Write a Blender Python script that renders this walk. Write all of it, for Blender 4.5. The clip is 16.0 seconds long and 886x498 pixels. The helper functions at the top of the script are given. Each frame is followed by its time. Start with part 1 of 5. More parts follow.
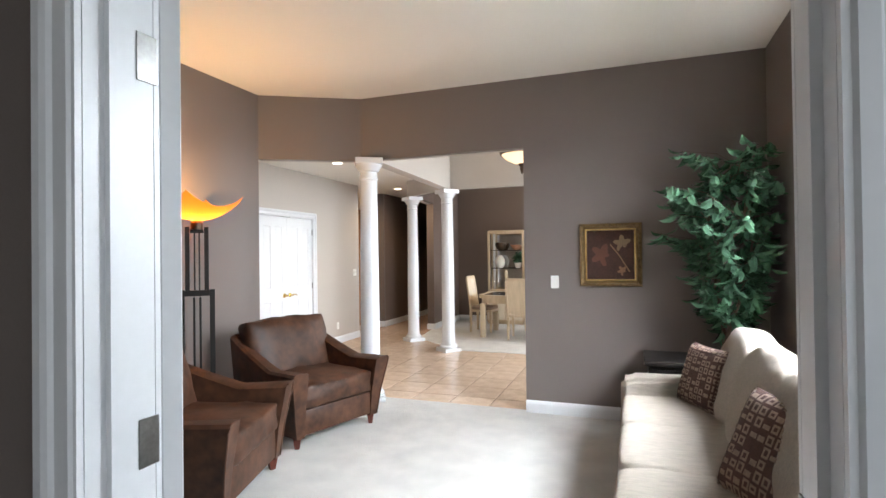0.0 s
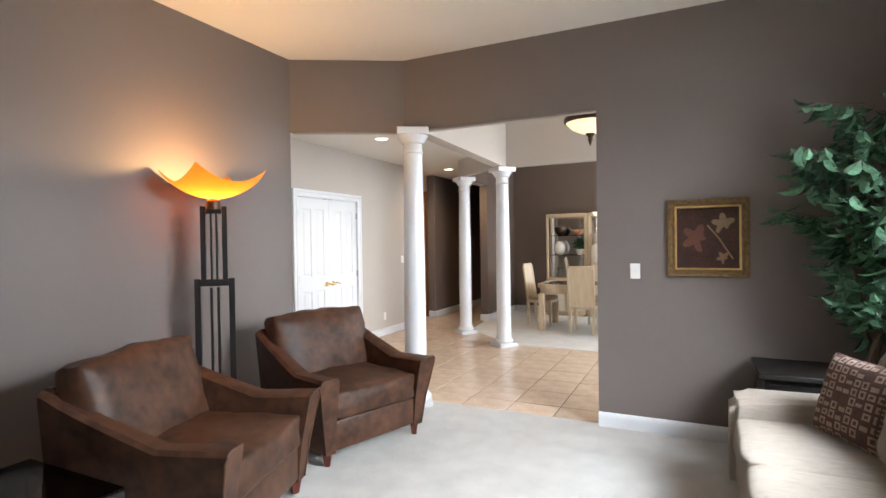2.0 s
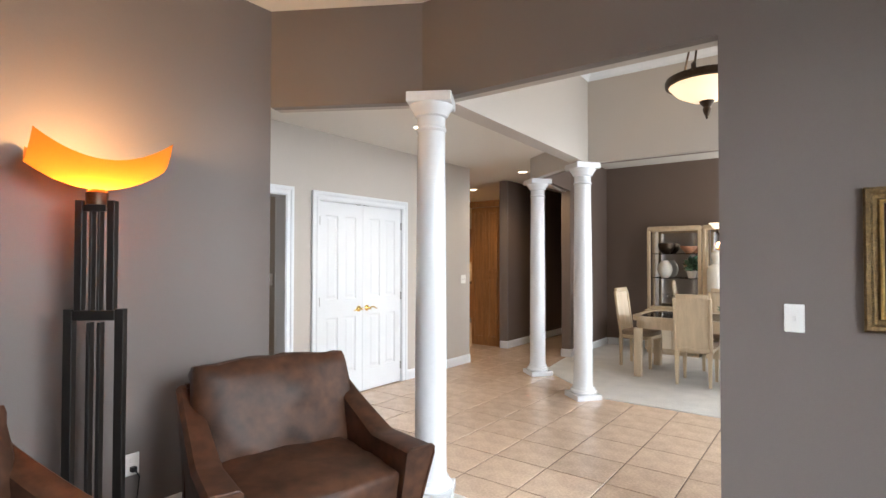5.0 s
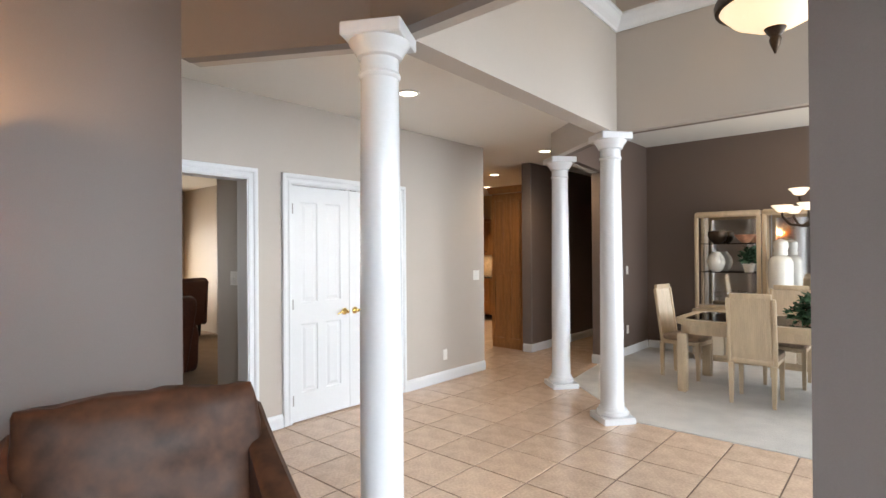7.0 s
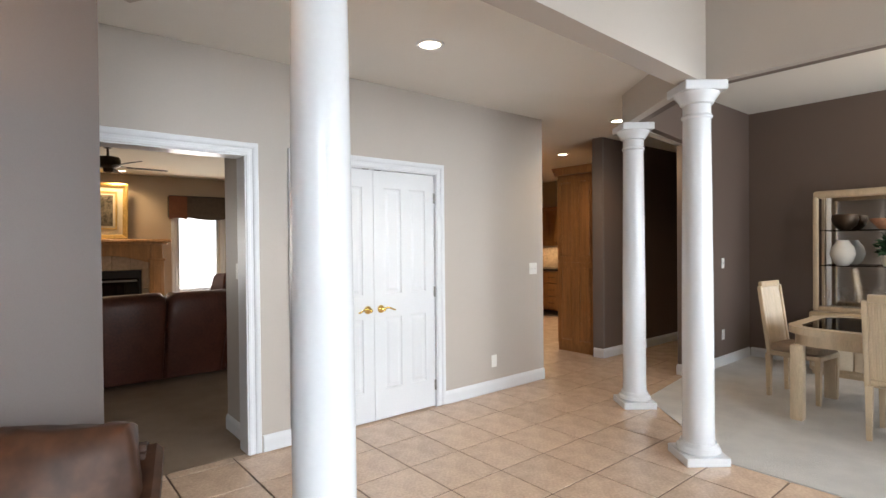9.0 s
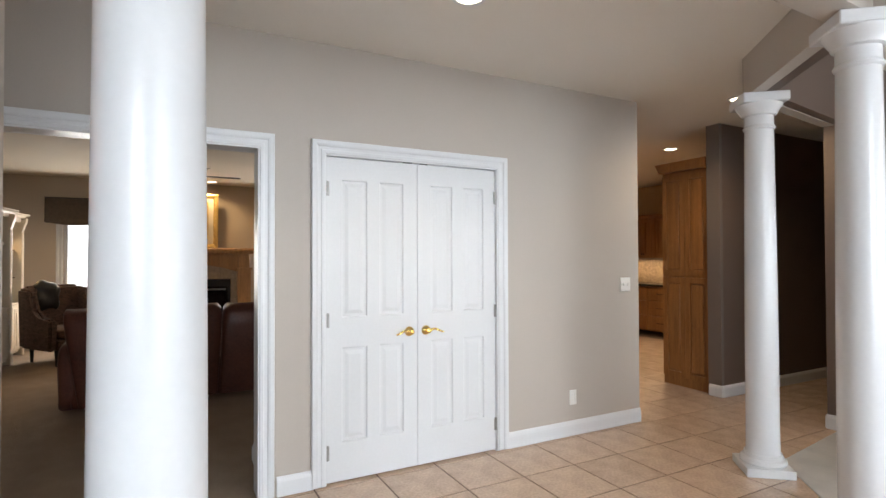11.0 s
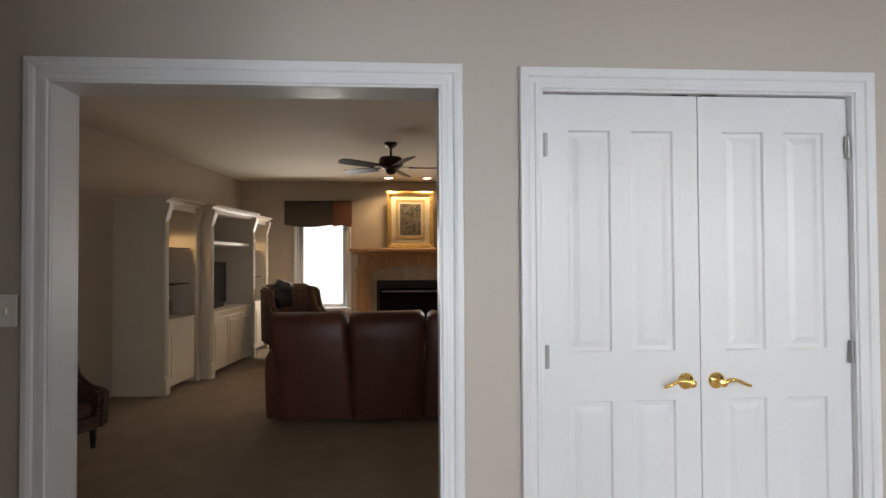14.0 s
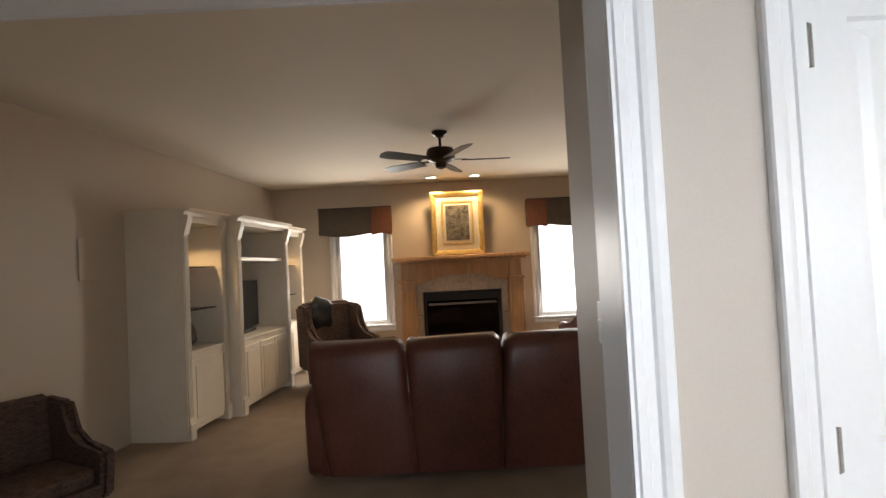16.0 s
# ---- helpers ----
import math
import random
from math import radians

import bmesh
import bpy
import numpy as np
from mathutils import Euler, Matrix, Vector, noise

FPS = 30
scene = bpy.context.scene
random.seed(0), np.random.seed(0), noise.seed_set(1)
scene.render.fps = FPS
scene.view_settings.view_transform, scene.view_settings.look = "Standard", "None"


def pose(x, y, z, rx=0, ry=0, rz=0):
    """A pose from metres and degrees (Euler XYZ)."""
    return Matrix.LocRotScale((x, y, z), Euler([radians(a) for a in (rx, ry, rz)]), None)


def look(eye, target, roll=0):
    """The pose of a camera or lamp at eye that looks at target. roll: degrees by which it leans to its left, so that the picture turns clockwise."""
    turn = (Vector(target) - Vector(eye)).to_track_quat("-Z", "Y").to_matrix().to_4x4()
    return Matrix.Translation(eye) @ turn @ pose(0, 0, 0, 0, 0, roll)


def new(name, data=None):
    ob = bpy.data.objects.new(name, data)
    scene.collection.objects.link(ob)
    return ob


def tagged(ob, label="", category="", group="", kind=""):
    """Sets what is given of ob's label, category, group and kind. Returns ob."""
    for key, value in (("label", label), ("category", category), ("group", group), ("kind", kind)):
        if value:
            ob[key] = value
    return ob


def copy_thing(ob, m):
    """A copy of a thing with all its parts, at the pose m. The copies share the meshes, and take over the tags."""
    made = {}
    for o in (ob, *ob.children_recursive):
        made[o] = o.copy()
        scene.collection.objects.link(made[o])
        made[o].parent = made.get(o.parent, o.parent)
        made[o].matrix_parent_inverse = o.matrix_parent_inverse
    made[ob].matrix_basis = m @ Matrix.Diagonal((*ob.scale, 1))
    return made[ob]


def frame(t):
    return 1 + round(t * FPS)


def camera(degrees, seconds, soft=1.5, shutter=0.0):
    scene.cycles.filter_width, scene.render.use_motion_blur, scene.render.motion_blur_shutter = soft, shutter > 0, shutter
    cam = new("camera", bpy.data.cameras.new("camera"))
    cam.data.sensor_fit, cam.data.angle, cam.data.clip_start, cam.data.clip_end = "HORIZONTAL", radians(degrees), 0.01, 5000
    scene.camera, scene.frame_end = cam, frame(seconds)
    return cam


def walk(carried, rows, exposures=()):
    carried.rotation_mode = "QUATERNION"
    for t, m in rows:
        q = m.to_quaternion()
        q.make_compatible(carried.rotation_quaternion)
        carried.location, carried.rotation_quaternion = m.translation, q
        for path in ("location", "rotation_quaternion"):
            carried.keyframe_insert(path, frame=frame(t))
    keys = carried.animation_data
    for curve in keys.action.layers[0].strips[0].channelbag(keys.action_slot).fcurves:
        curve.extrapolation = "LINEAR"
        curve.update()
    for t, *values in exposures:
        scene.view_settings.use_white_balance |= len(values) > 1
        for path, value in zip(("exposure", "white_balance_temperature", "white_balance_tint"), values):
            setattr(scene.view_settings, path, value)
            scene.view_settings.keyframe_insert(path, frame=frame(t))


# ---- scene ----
cam = camera(80.5, 16.0)
METRES, EYE, TILT, LEAN, TURN = 8.0, 1.5, 0.0, 0.0, 20.3
PATH = [
    (0, (0.093, 0.001, 1.483), (-0.590, 1.881, 1.502), -0.7),
    (0.5, (0.055, 0.093, 1.481), (-0.669, 1.959, 1.485), -1.0),
    (1, (-0.006, 0.245, 1.475), (-0.777, 2.090, 1.465), -1.1),
    (1.5, (-0.094, 0.456, 1.473), (-0.908, 2.283, 1.453), -1.1),
    (2, (-0.168, 0.671, 1.457), (-1.040, 2.472, 1.429), -0.8),
    (2.5, (-0.218, 0.948, 1.477), (-1.157, 2.715, 1.441), -0.9),
    (3, (-0.257, 1.155, 1.474), (-1.244, 2.895, 1.457), -0.6),
    (3.5, (-0.338, 1.436, 1.478), (-1.382, 3.143, 1.469), -0.3),
    (4, (-0.383, 1.680, 1.461), (-1.470, 3.358, 1.473), -0.2),
    (4.5, (-0.412, 1.960, 1.457), (-1.559, 3.599, 1.487), -0.0),
    (7, (-0.677, 3.211, 1.466), (-2.002, 4.712, 1.475), -0.4),
    (7.5, (-0.743, 3.423, 1.449), (-2.103, 4.890, 1.440), -0.6),
    (8, (-0.808, 3.634, 1.457), (-2.231, 5.039, 1.436), -0.5),
    (10.5, (-1.276, 4.662, 1.411), (-2.983, 5.703, 1.426), -0.6),
    (11, (-1.378, 4.830, 1.412), (-3.150, 5.757, 1.442), -0.2),
    (11.5, (-1.508, 4.988, 1.399), (-3.361, 5.734, 1.441), 0.5),
    (12, (-1.669, 5.090, 1.402), (-3.575, 5.695, 1.437), 1.1),
    (12.5, (-1.937, 5.149, 1.404), (-3.880, 5.614, 1.434), 1.4),
    (13, (-2.124, 5.164, 1.404), (-4.090, 5.523, 1.438), 1.1),
    (13.5, (-2.366, 5.176, 1.393), (-4.352, 5.407, 1.426), 0.7),
    (14, (-2.594, 5.175, 1.401), (-4.589, 5.302, 1.437), -0.3),
    (14.5, (-2.837, 5.123, 1.407), (-4.835, 5.172, 1.451), -1.1),
    (15, (-3.058, 5.044, 1.417), (-5.058, 5.041, 1.470), -1.7),
    (15.5, (-3.275, 4.989, 1.414), (-5.274, 4.962, 1.479), -2.3),
    (16, (-3.530, 4.929, 1.428), (-5.529, 4.937, 1.491), -2.9),
]
walk(cam, [(t, look(eye, target, roll)) for t, eye, target, roll in PATH],
     exposures=[(0, 0.08), (2, 0.02), (4.5, -0.05), (8, -0.2), (11, -0.42), (12.5, -0.62), (14, -0.75), (15, -0.6), (16, -0.1)])


# ---- world and light ----
world = bpy.data.worlds.new("sky")
scene.world = world
world.use_nodes = True
wn = world.node_tree.nodes
sky = wn.new("ShaderNodeTexSky")
sky.sky_type = "NISHITA"
sky.sun_disc = False
sky.sun_elevation, sky.sun_rotation = radians(38), radians(70)
wn["Background"].inputs[1].default_value = 0.15
world.node_tree.links.new(sky.outputs[0], wn["Background"].inputs[0])
sun = new("sun", bpy.data.lights.new("sun", "SUN"))
sun.data.energy, sun.data.angle, sun.data.color = 0.7, radians(15), (1, 0.96, 0.9)
sun.matrix_world = look((20, 8, 14), (0, 4, 0))


def area(name, at, to, w, h, watts, color=(1, 1, 1), spread=180):
    d = bpy.data.lights.new(name, "AREA")
    d.shape, d.size, d.size_y, d.energy, d.color = "RECTANGLE", w, h, watts, color
    d.spread = radians(spread)
    ob = new(name, d)
    ob.matrix_world = look(at, to)
    return ob


def bulb(name, at, watts, color, radius=0.04):
    d = bpy.data.lights.new(name, "POINT")
    d.energy, d.color, d.shadow_soft_size = watts, color, radius
    ob = new(name, d)
    ob.location = at
    return ob


def spot(name, at, watts, color, angle=110):
    d = bpy.data.lights.new(name, "SPOT")
    d.energy, d.color, d.shadow_soft_size, d.spot_size, d.spot_blend = watts, color, 0.05, radians(angle), 0.6
    ob = new(name, d)
    ob.location = at
    return ob


DAY = (0.84, 0.92, 1.0)
WARM = (1.0, 0.60, 0.25)
LAMP = (1.0, 0.74, 0.46)
area("daylight_living", (1.95, 3.02, 2.15), (-0.3, 3.0, 0.3), 2.4, 2.0, 250, DAY)
area("daylight_living_sky", (2.6, 3.02, 3.1), (-0.6, 3.0, 0.5), 2.6, 1.8, 920, DAY)
area("daylight_entry", (1.45, 6.6, 1.7), (-4.5, 6.8, 0.6), 1.6, 2.6, 56, DAY, 90)
# added fill at an unseen opening east of the dining table
area("fill_dining", (1.18, 9.8, 1.5), (-1, 9.7, 0.3), 2.4, 1.7, 150, DAY)
# added fill behind the camera's start, through an unseen opening in the study wall
area("fill_office", (1.55, -0.9, 1.5), (-1, -0.6, 1.2), 1.6, 1.5, 18, DAY)
area("daylight_family_a", (-11.33, 3.70, 1.3), (-6, 3.7, 0.5), 0.7, 1.3, 45, (1.0, 0.95, 0.88))
area("daylight_family_b", (-11.33, 6.70, 1.3), (-6, 6.5, 0.5), 0.7, 1.3, 45, (1.0, 0.95, 0.88))
bulb("torchiere_bulb", (-3.118, 3.196, 1.85), 46, WARM, 0.05)
bulb("bowl_bulb", (-1.148, 6.233, 2.74), 8, LAMP, 0.06)
spot("can_bulb", (-3.66, 6.18, 2.70), 26, LAMP)
spot("can_bulb", (-4.11, 9.085, 2.70), 60, LAMP, 150)
spot("can_bulb", (-5.80, 10.33, 2.70), 110, LAMP)
spot("can_bulb", (-6.9, 11.6, 2.70), 170, LAMP)
spot("picture_bulb", (-10.9, 4.87, 2.64), 60, (1, 0.70, 0.38), 150)
spot("picture_bulb", (-10.9, 5.45, 2.64), 50, (1, 0.70, 0.38), 150)


# ---- materials ----
def mat(name, color, rough=0.6, metal=0.0, var=0.06, scale=3.0, grain=120.0, bump=0.05, coat=0.0, spec=0.5, stretch=(1, 1, 1), island=False, rnd=0.0):
    m = bpy.data.materials.new(name)
    m.use_nodes = True
    n, l = m.node_tree.nodes, m.node_tree.links
    b = n["Principled BSDF"]
    b.inputs["Metallic"].default_value = metal
    b.inputs["Coat Weight"].default_value = coat
    b.inputs["Specular IOR Level"].default_value = spec
    tc = n.new("ShaderNodeTexCoord")
    mp = n.new("ShaderNodeMapping")
    mp.inputs["Scale"].default_value = stretch
    l.new(tc.outputs["Object"], mp.inputs[0])
    big = n.new("ShaderNodeTexNoise")
    big.inputs["Scale"].default_value = scale
    big.inputs["Detail"].default_value = 4
    fine = n.new("ShaderNodeTexNoise")
    fine.inputs["Scale"].default_value = grain
    fine.inputs["Detail"].default_value = 3
    l.new(mp.outputs[0], big.inputs[0])
    l.new(mp.outputs[0], fine.inputs[0])
    add = n.new("ShaderNodeMath")
    add.operation = "ADD"
    l.new(big.outputs[0], add.inputs[0])
    l.new(fine.outputs[0], add.inputs[1])
    last = add.outputs[0]
    lo, hi = 0.7, 1.3
    if rnd:
        info = n.new("ShaderNodeObjectInfo")
        mr = n.new("ShaderNodeMapRange")
        mr.inputs[3].default_value, mr.inputs[4].default_value = -rnd, rnd
        l.new(info.outputs["Random"], mr.inputs[0])
        a2 = n.new("ShaderNodeMath")
        l.new(last, a2.inputs[0])
        l.new(mr.outputs[0], a2.inputs[1])
        last = a2.outputs[0]
    if island:
        geo = n.new("ShaderNodeNewGeometry")
        mr = n.new("ShaderNodeMapRange")
        mr.inputs[3].default_value, mr.inputs[4].default_value = -0.35, 0.35
        l.new(geo.outputs["Random Per Island"], mr.inputs[0])
        a2 = n.new("ShaderNodeMath")
        l.new(last, a2.inputs[0])
        l.new(mr.outputs[0], a2.inputs[1])
        last = a2.outputs[0]
    ramp = n.new("ShaderNodeMapRange")
    ramp.inputs[1].default_value, ramp.inputs[2].default_value = lo, hi
    l.new(last, ramp.inputs[0])
    mix = n.new("ShaderNodeMix")
    mix.data_type = "RGBA"
    mix.inputs["A"].default_value = (*[c * (1 - var) for c in color], 1)
    mix.inputs["B"].default_value = (*[min(1, c * (1 + var)) for c in color], 1)
    l.new(ramp.outputs[0], mix.inputs["Factor"])
    l.new(mix.outputs["Result"], b.inputs["Base Color"])
    rr = n.new("ShaderNodeMapRange")
    rr.inputs[3].default_value, rr.inputs[4].default_value = max(0.02, rough - 0.06), min(1, rough + 0.06)
    l.new(big.outputs[0], rr.inputs[0])
    l.new(rr.outputs[0], b.inputs["Roughness"])
    if bump:
        bp = n.new("ShaderNodeBump")
        bp.inputs["Strength"].default_value = min(1, bump * 4)
        bp.inputs["Distance"].default_value = bump * 0.02
        l.new(fine.outputs[0], bp.inputs["Height"])
        l.new(bp.outputs[0], b.inputs["Normal"])
    return m


def glow(name, color, strength, base=(0.8, 0.8, 0.8)):
    m = bpy.data.materials.new(name)
    m.use_nodes = True
    b = m.node_tree.nodes["Principled BSDF"]
    b.inputs["Base Color"].default_value = (*base, 1)
    b.inputs["Emission Color"].default_value = (*color, 1)
    b.inputs["Emission Strength"].default_value = strength
    return m


def glass_mat(name, rough=0.0, tint=(1, 1, 1), mirror=0.06):
    m = bpy.data.materials.new(name)
    m.use_nodes = True
    n, l = m.node_tree.nodes, m.node_tree.links
    n.remove(n["Principled BSDF"])
    t = n.new("ShaderNodeBsdfTransparent")
    t.inputs[0].default_value = (*tint, 1)
    g = n.new("ShaderNodeBsdfGlossy")
    g.inputs["Roughness"].default_value = rough
    mx = n.new("ShaderNodeMixShader")
    lw = n.new("ShaderNodeLayerWeight")
    lw.inputs[0].default_value = 0.5
    pw = n.new("ShaderNodeMath")
    pw.operation = "POWER"
    pw.inputs[1].default_value = 4.0
    sc = n.new("ShaderNodeMath")
    sc.operation = "MULTIPLY_ADD"
    sc.inputs[1].default_value, sc.inputs[2].default_value = 0.6, mirror * 0.7
    l.new(lw.outputs["Facing"], pw.inputs[0])
    l.new(pw.outputs[0], sc.inputs[0])
    l.new(sc.outputs[0], mx.inputs[0])
    l.new(t.outputs[0], mx.inputs[1])
    l.new(g.outputs[0], mx.inputs[2])
    l.new(mx.outputs[0], n["Material Output"].inputs[0])
    return m


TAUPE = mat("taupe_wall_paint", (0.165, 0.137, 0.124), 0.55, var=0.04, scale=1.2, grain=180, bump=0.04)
GREIGE = mat("greige_wall_paint", (0.46, 0.415, 0.37), 0.5, var=0.03, scale=1.2, grain=180, bump=0.04)
TANWALL = mat("tan_wall_paint", (0.47, 0.39, 0.30), 0.5, var=0.03, scale=1.2, grain=180, bump=0.04)
TANCEIL = mat("cream_ceiling_paint", (0.72, 0.65, 0.54), 0.8, var=0.02, scale=1.0, grain=140, bump=0.08)
BROWN = mat("brown_wall_paint", (0.135, 0.098, 0.080), 0.55, var=0.04, scale=1.2, grain=180, bump=0.04)
CEIL = mat("ceiling_paint", (0.78, 0.75, 0.70), 0.8, var=0.02, scale=1.0, grain=140, bump=0.08)
WHITE = mat("white_trim_paint", (0.69, 0.705, 0.725), 0.32, var=0.02, scale=4, grain=60, bump=0)
COLUMN = mat("white_column_paint", (0.68, 0.69, 0.71), 0.25, var=0.02, scale=3, grain=50, bump=0)
CARPET = mat("cream_carpet", (0.76, 0.73, 0.69), 0.95, var=0.10, scale=5, grain=260, bump=0.9, spec=0.1)
CARPET2 = mat("tan_carpet", (0.42, 0.32, 0.235), 0.95, var=0.12, scale=4, grain=260, bump=0.9, spec=0.1)
TILE = mat("beige_tile", (0.58, 0.435, 0.33), 0.24, var=0.17, scale=7, grain=60, bump=0.0, rnd=0.10)
GROUT = mat("grout", (0.15, 0.10, 0.075), 0.9, var=0.15, scale=9, grain=200, bump=0.2)
SUEDE = mat("brown_suede", (0.062, 0.027, 0.015), 0.5, var=0.55, scale=5, grain=14, bump=0.0, spec=0.3)
LEATHER = mat("oxblood_leather", (0.085, 0.026, 0.016), 0.42, var=0.3, scale=5, grain=45, bump=0.12)
BLACKWOOD = mat("black_lacquer_wood", (0.009, 0.007, 0.006), 0.45, var=0.3, scale=8, grain=80, bump=0.02)
FOOT = mat("cherry_wood_foot", (0.10, 0.025, 0.015), 0.35, var=0.3, scale=10, grain=80, stretch=(1, 1, 0.15))
SOFA = mat("cream_chenille", (0.62, 0.54, 0.46), 0.9, var=0.12, scale=14, grain=170, bump=0.7, stretch=(1, 5, 5), spec=0.2)
MAPLE = mat("maple_wood", (0.42, 0.24, 0.115), 0.38, var=0.25, scale=4, grain=40, stretch=(6, 6, 0.5), bump=0.03)
OAK = mat("honey_oak_wood", (0.30, 0.135, 0.045), 0.38, var=0.30, scale=4, grain=40, stretch=(8, 8, 0.5), bump=0.03)
ASH = mat("blond_ash_wood", (0.55, 0.43, 0.29), 0.35, var=0.14, scale=4, grain=60, stretch=(6, 6, 0.6), bump=0.02)
CREAMCAB = mat("cream_cabinet_paint", (0.66, 0.58, 0.46), 0.45, var=0.06, scale=3, grain=60, bump=0.02)
BRASS = mat("polished_brass", (0.85, 0.62, 0.22), 0.14, 1.0, var=0.05, bump=0)
BRIGHTGOLD = mat("bright_gold_leaf", (0.62, 0.42, 0.15), 0.35, 0.6, var=0.25, scale=20)
GOLD = mat("antique_gold", (0.16, 0.10, 0.04), 0.36, 0.6, var=0.4, scale=30, grain=120, bump=0.3)
STEEL = mat("brushed_nickel", (0.30, 0.30, 0.29), 0.3, 1.0, var=0.15, scale=20, bump=0.02)
BRONZE = mat("dark_bronze", (0.055, 0.035, 0.022), 0.4, 0.7, var=0.4, scale=12, bump=0.05)
BLACK = mat("black_plastic", (0.012, 0.012, 0.013), 0.35, var=0.2, bump=0.02)
LEAFM = mat("ficus_leaf", (0.078, 0.160, 0.095), 0.22, var=0.5, scale=8, grain=40, bump=0.1, island=True)
BARK = mat("ficus_bark", (0.11, 0.075, 0.05), 0.9, var=0.4, scale=12, grain=60, bump=0.5, stretch=(1, 1, 0.3))
PLATE = mat("switch_plate_plastic", (0.78, 0.77, 0.74), 0.35, var=0.02, bump=0)
CERAMIC = mat("white_ceramic", (0.75, 0.72, 0.66), 0.25, var=0.05, scale=6, bump=0.02)
STONE = mat("cream_marble", (0.50, 0.42, 0.33), 0.25, var=0.15, scale=5, grain=20, bump=0.01)
GRANITE = mat("dark_granite", (0.03, 0.025, 0.022), 0.2, var=0.5, scale=60, grain=150, bump=0.01)
VAL_A = mat("olive_valance_fabric", (0.085, 0.066, 0.052), 0.9, var=0.2, scale=20, grain=200, bump=0.3)
VAL_B = mat("rust_valance_fabric", (0.16, 0.060, 0.032), 0.9, var=0.2, scale=20, grain=200, bump=0.3)
PLAID = mat("patterned_wing_fabric", (0.09, 0.052, 0.038), 0.9, var=0.7, scale=16, grain=60, bump=0.3, stretch=(1, 1, 3))
CANVAS = mat("dark_brown_canvas", (0.045, 0.018, 0.012), 0.9, var=0.4, scale=9, grain=70, bump=0.1)
MATB = mat("cream_picture_mat", (0.55, 0.48, 0.36), 0.8, var=0.05)
CHECK_A = mat("tan_woven_patch", (0.30, 0.215, 0.165), 0.9, var=0.25, scale=30, grain=200, bump=0.4)
CHECK_B = mat("maroon_woven_cloth", (0.085, 0.042, 0.034), 0.9, var=0.3, scale=30, grain=200, bump=0.4)
MIRROR = mat("mirror_glass", (0.75, 0.75, 0.74), 0.03, 1.0, var=0.0, bump=0)
GLASS = glass_mat("clear_glass")
SMOKE = glass_mat("smoked_glass", 0.02, (0.25, 0.22, 0.2))
AMBER = glow("amber_glass_glow", (1.0, 0.26, 0.02), 0.12, (0.7, 0.28, 0.05))
an, al = AMBER.node_tree.nodes, AMBER.node_tree.links
tr = an.new("ShaderNodeBsdfTranslucent")
tr.inputs[0].default_value = (0.30, 0.085, 0.012, 1)
mx = an.new("ShaderNodeMixShader")
mx.inputs[0].default_value = 0.75
al.new(an["Principled BSDF"].outputs[0], mx.inputs[1])
al.new(tr.outputs[0], mx.inputs[2])
al.new(mx.outputs[0], an["Material Output"].inputs[0])
BULBW = glow("lit_bulb_glow", (1.0, 0.82, 0.55), 9.0)
BOWLG = glow("alabaster_glow", (1.0, 0.74, 0.46), 1.0, (0.8, 0.72, 0.6))
CANG = glow("can_lamp_glow", (1.0, 0.85, 0.62), 10.0)


# ---- mesh helpers ----
def finish(bm, name, material, parent=None, label="", smooth=False, kind="", category=""):
    bmesh.ops.recalc_face_normals(bm, faces=bm.faces)
    me = bpy.data.meshes.new(name)
    bm.to_mesh(me)
    bm.free()
    if smooth:
        for p in me.polygons:
            p.use_smooth = True
        me.set_sharp_from_angle(angle=radians(40))
    me.materials.append(material)
    ob = new(name, me)
    if parent:
        ob.parent = parent
    return tagged(ob, label, category, "", kind)


def part(name, bm, material, parent, label="", smooth=True):
    return finish(bm, name, material, parent, label, smooth)


def thing(name, at, label, category, group="", turn=0.0):
    ob = new(name)
    ob.matrix_basis = pose(*at, 0, 0, turn)
    ob.empty_display_size = 0.1
    return tagged(ob, label, category, group)


def box(bm, x0, x1, y0, y1, z0, z1, r=0.0, seg=1, m=None):
    vs = bmesh.ops.create_cube(bm, size=1)["verts"]
    for v in vs:
        v.co = Vector((x0 + (x1 - x0) * (v.co.x + 0.5), y0 + (y1 - y0) * (v.co.y + 0.5), z0 + (z1 - z0) * (v.co.z + 0.5)))
        if m:
            v.co = m @ v.co
    if r:
        es = list({e for v in vs for e in v.link_edges})
        bmesh.ops.bevel(bm, geom=es, offset=r, segments=seg, affect="EDGES", profile=0.5)
    return bm


def boxes(*dims, r=0.0, seg=1):
    bm = bmesh.new()
    for d in dims:
        box(bm, *d, r=r, seg=seg)
    return bm


def lathe(profile, seg=32, bm=None, at=(0, 0, 0), m=None, close=True):
    bm = bm or bmesh.new()
    rings = []
    for r, z in profile:
        ring = []
        for i in range(seg):
            a = 2 * math.pi * i / seg
            co = Vector((at[0] + max(r, 0.0004) * math.cos(a), at[1] + max(r, 0.0004) * math.sin(a), at[2] + z))
            ring.append(bm.verts.new(m @ co if m else co))
        rings.append(ring)
    for a, b in zip(rings, rings[1:]):
        for i in range(seg):
            bm.faces.new((a[i], a[(i + 1) % seg], b[(i + 1) % seg], b[i]))
    if close:
        bm.faces.new(rings[0][::-1])
        bm.faces.new(rings[-1])
    return bm


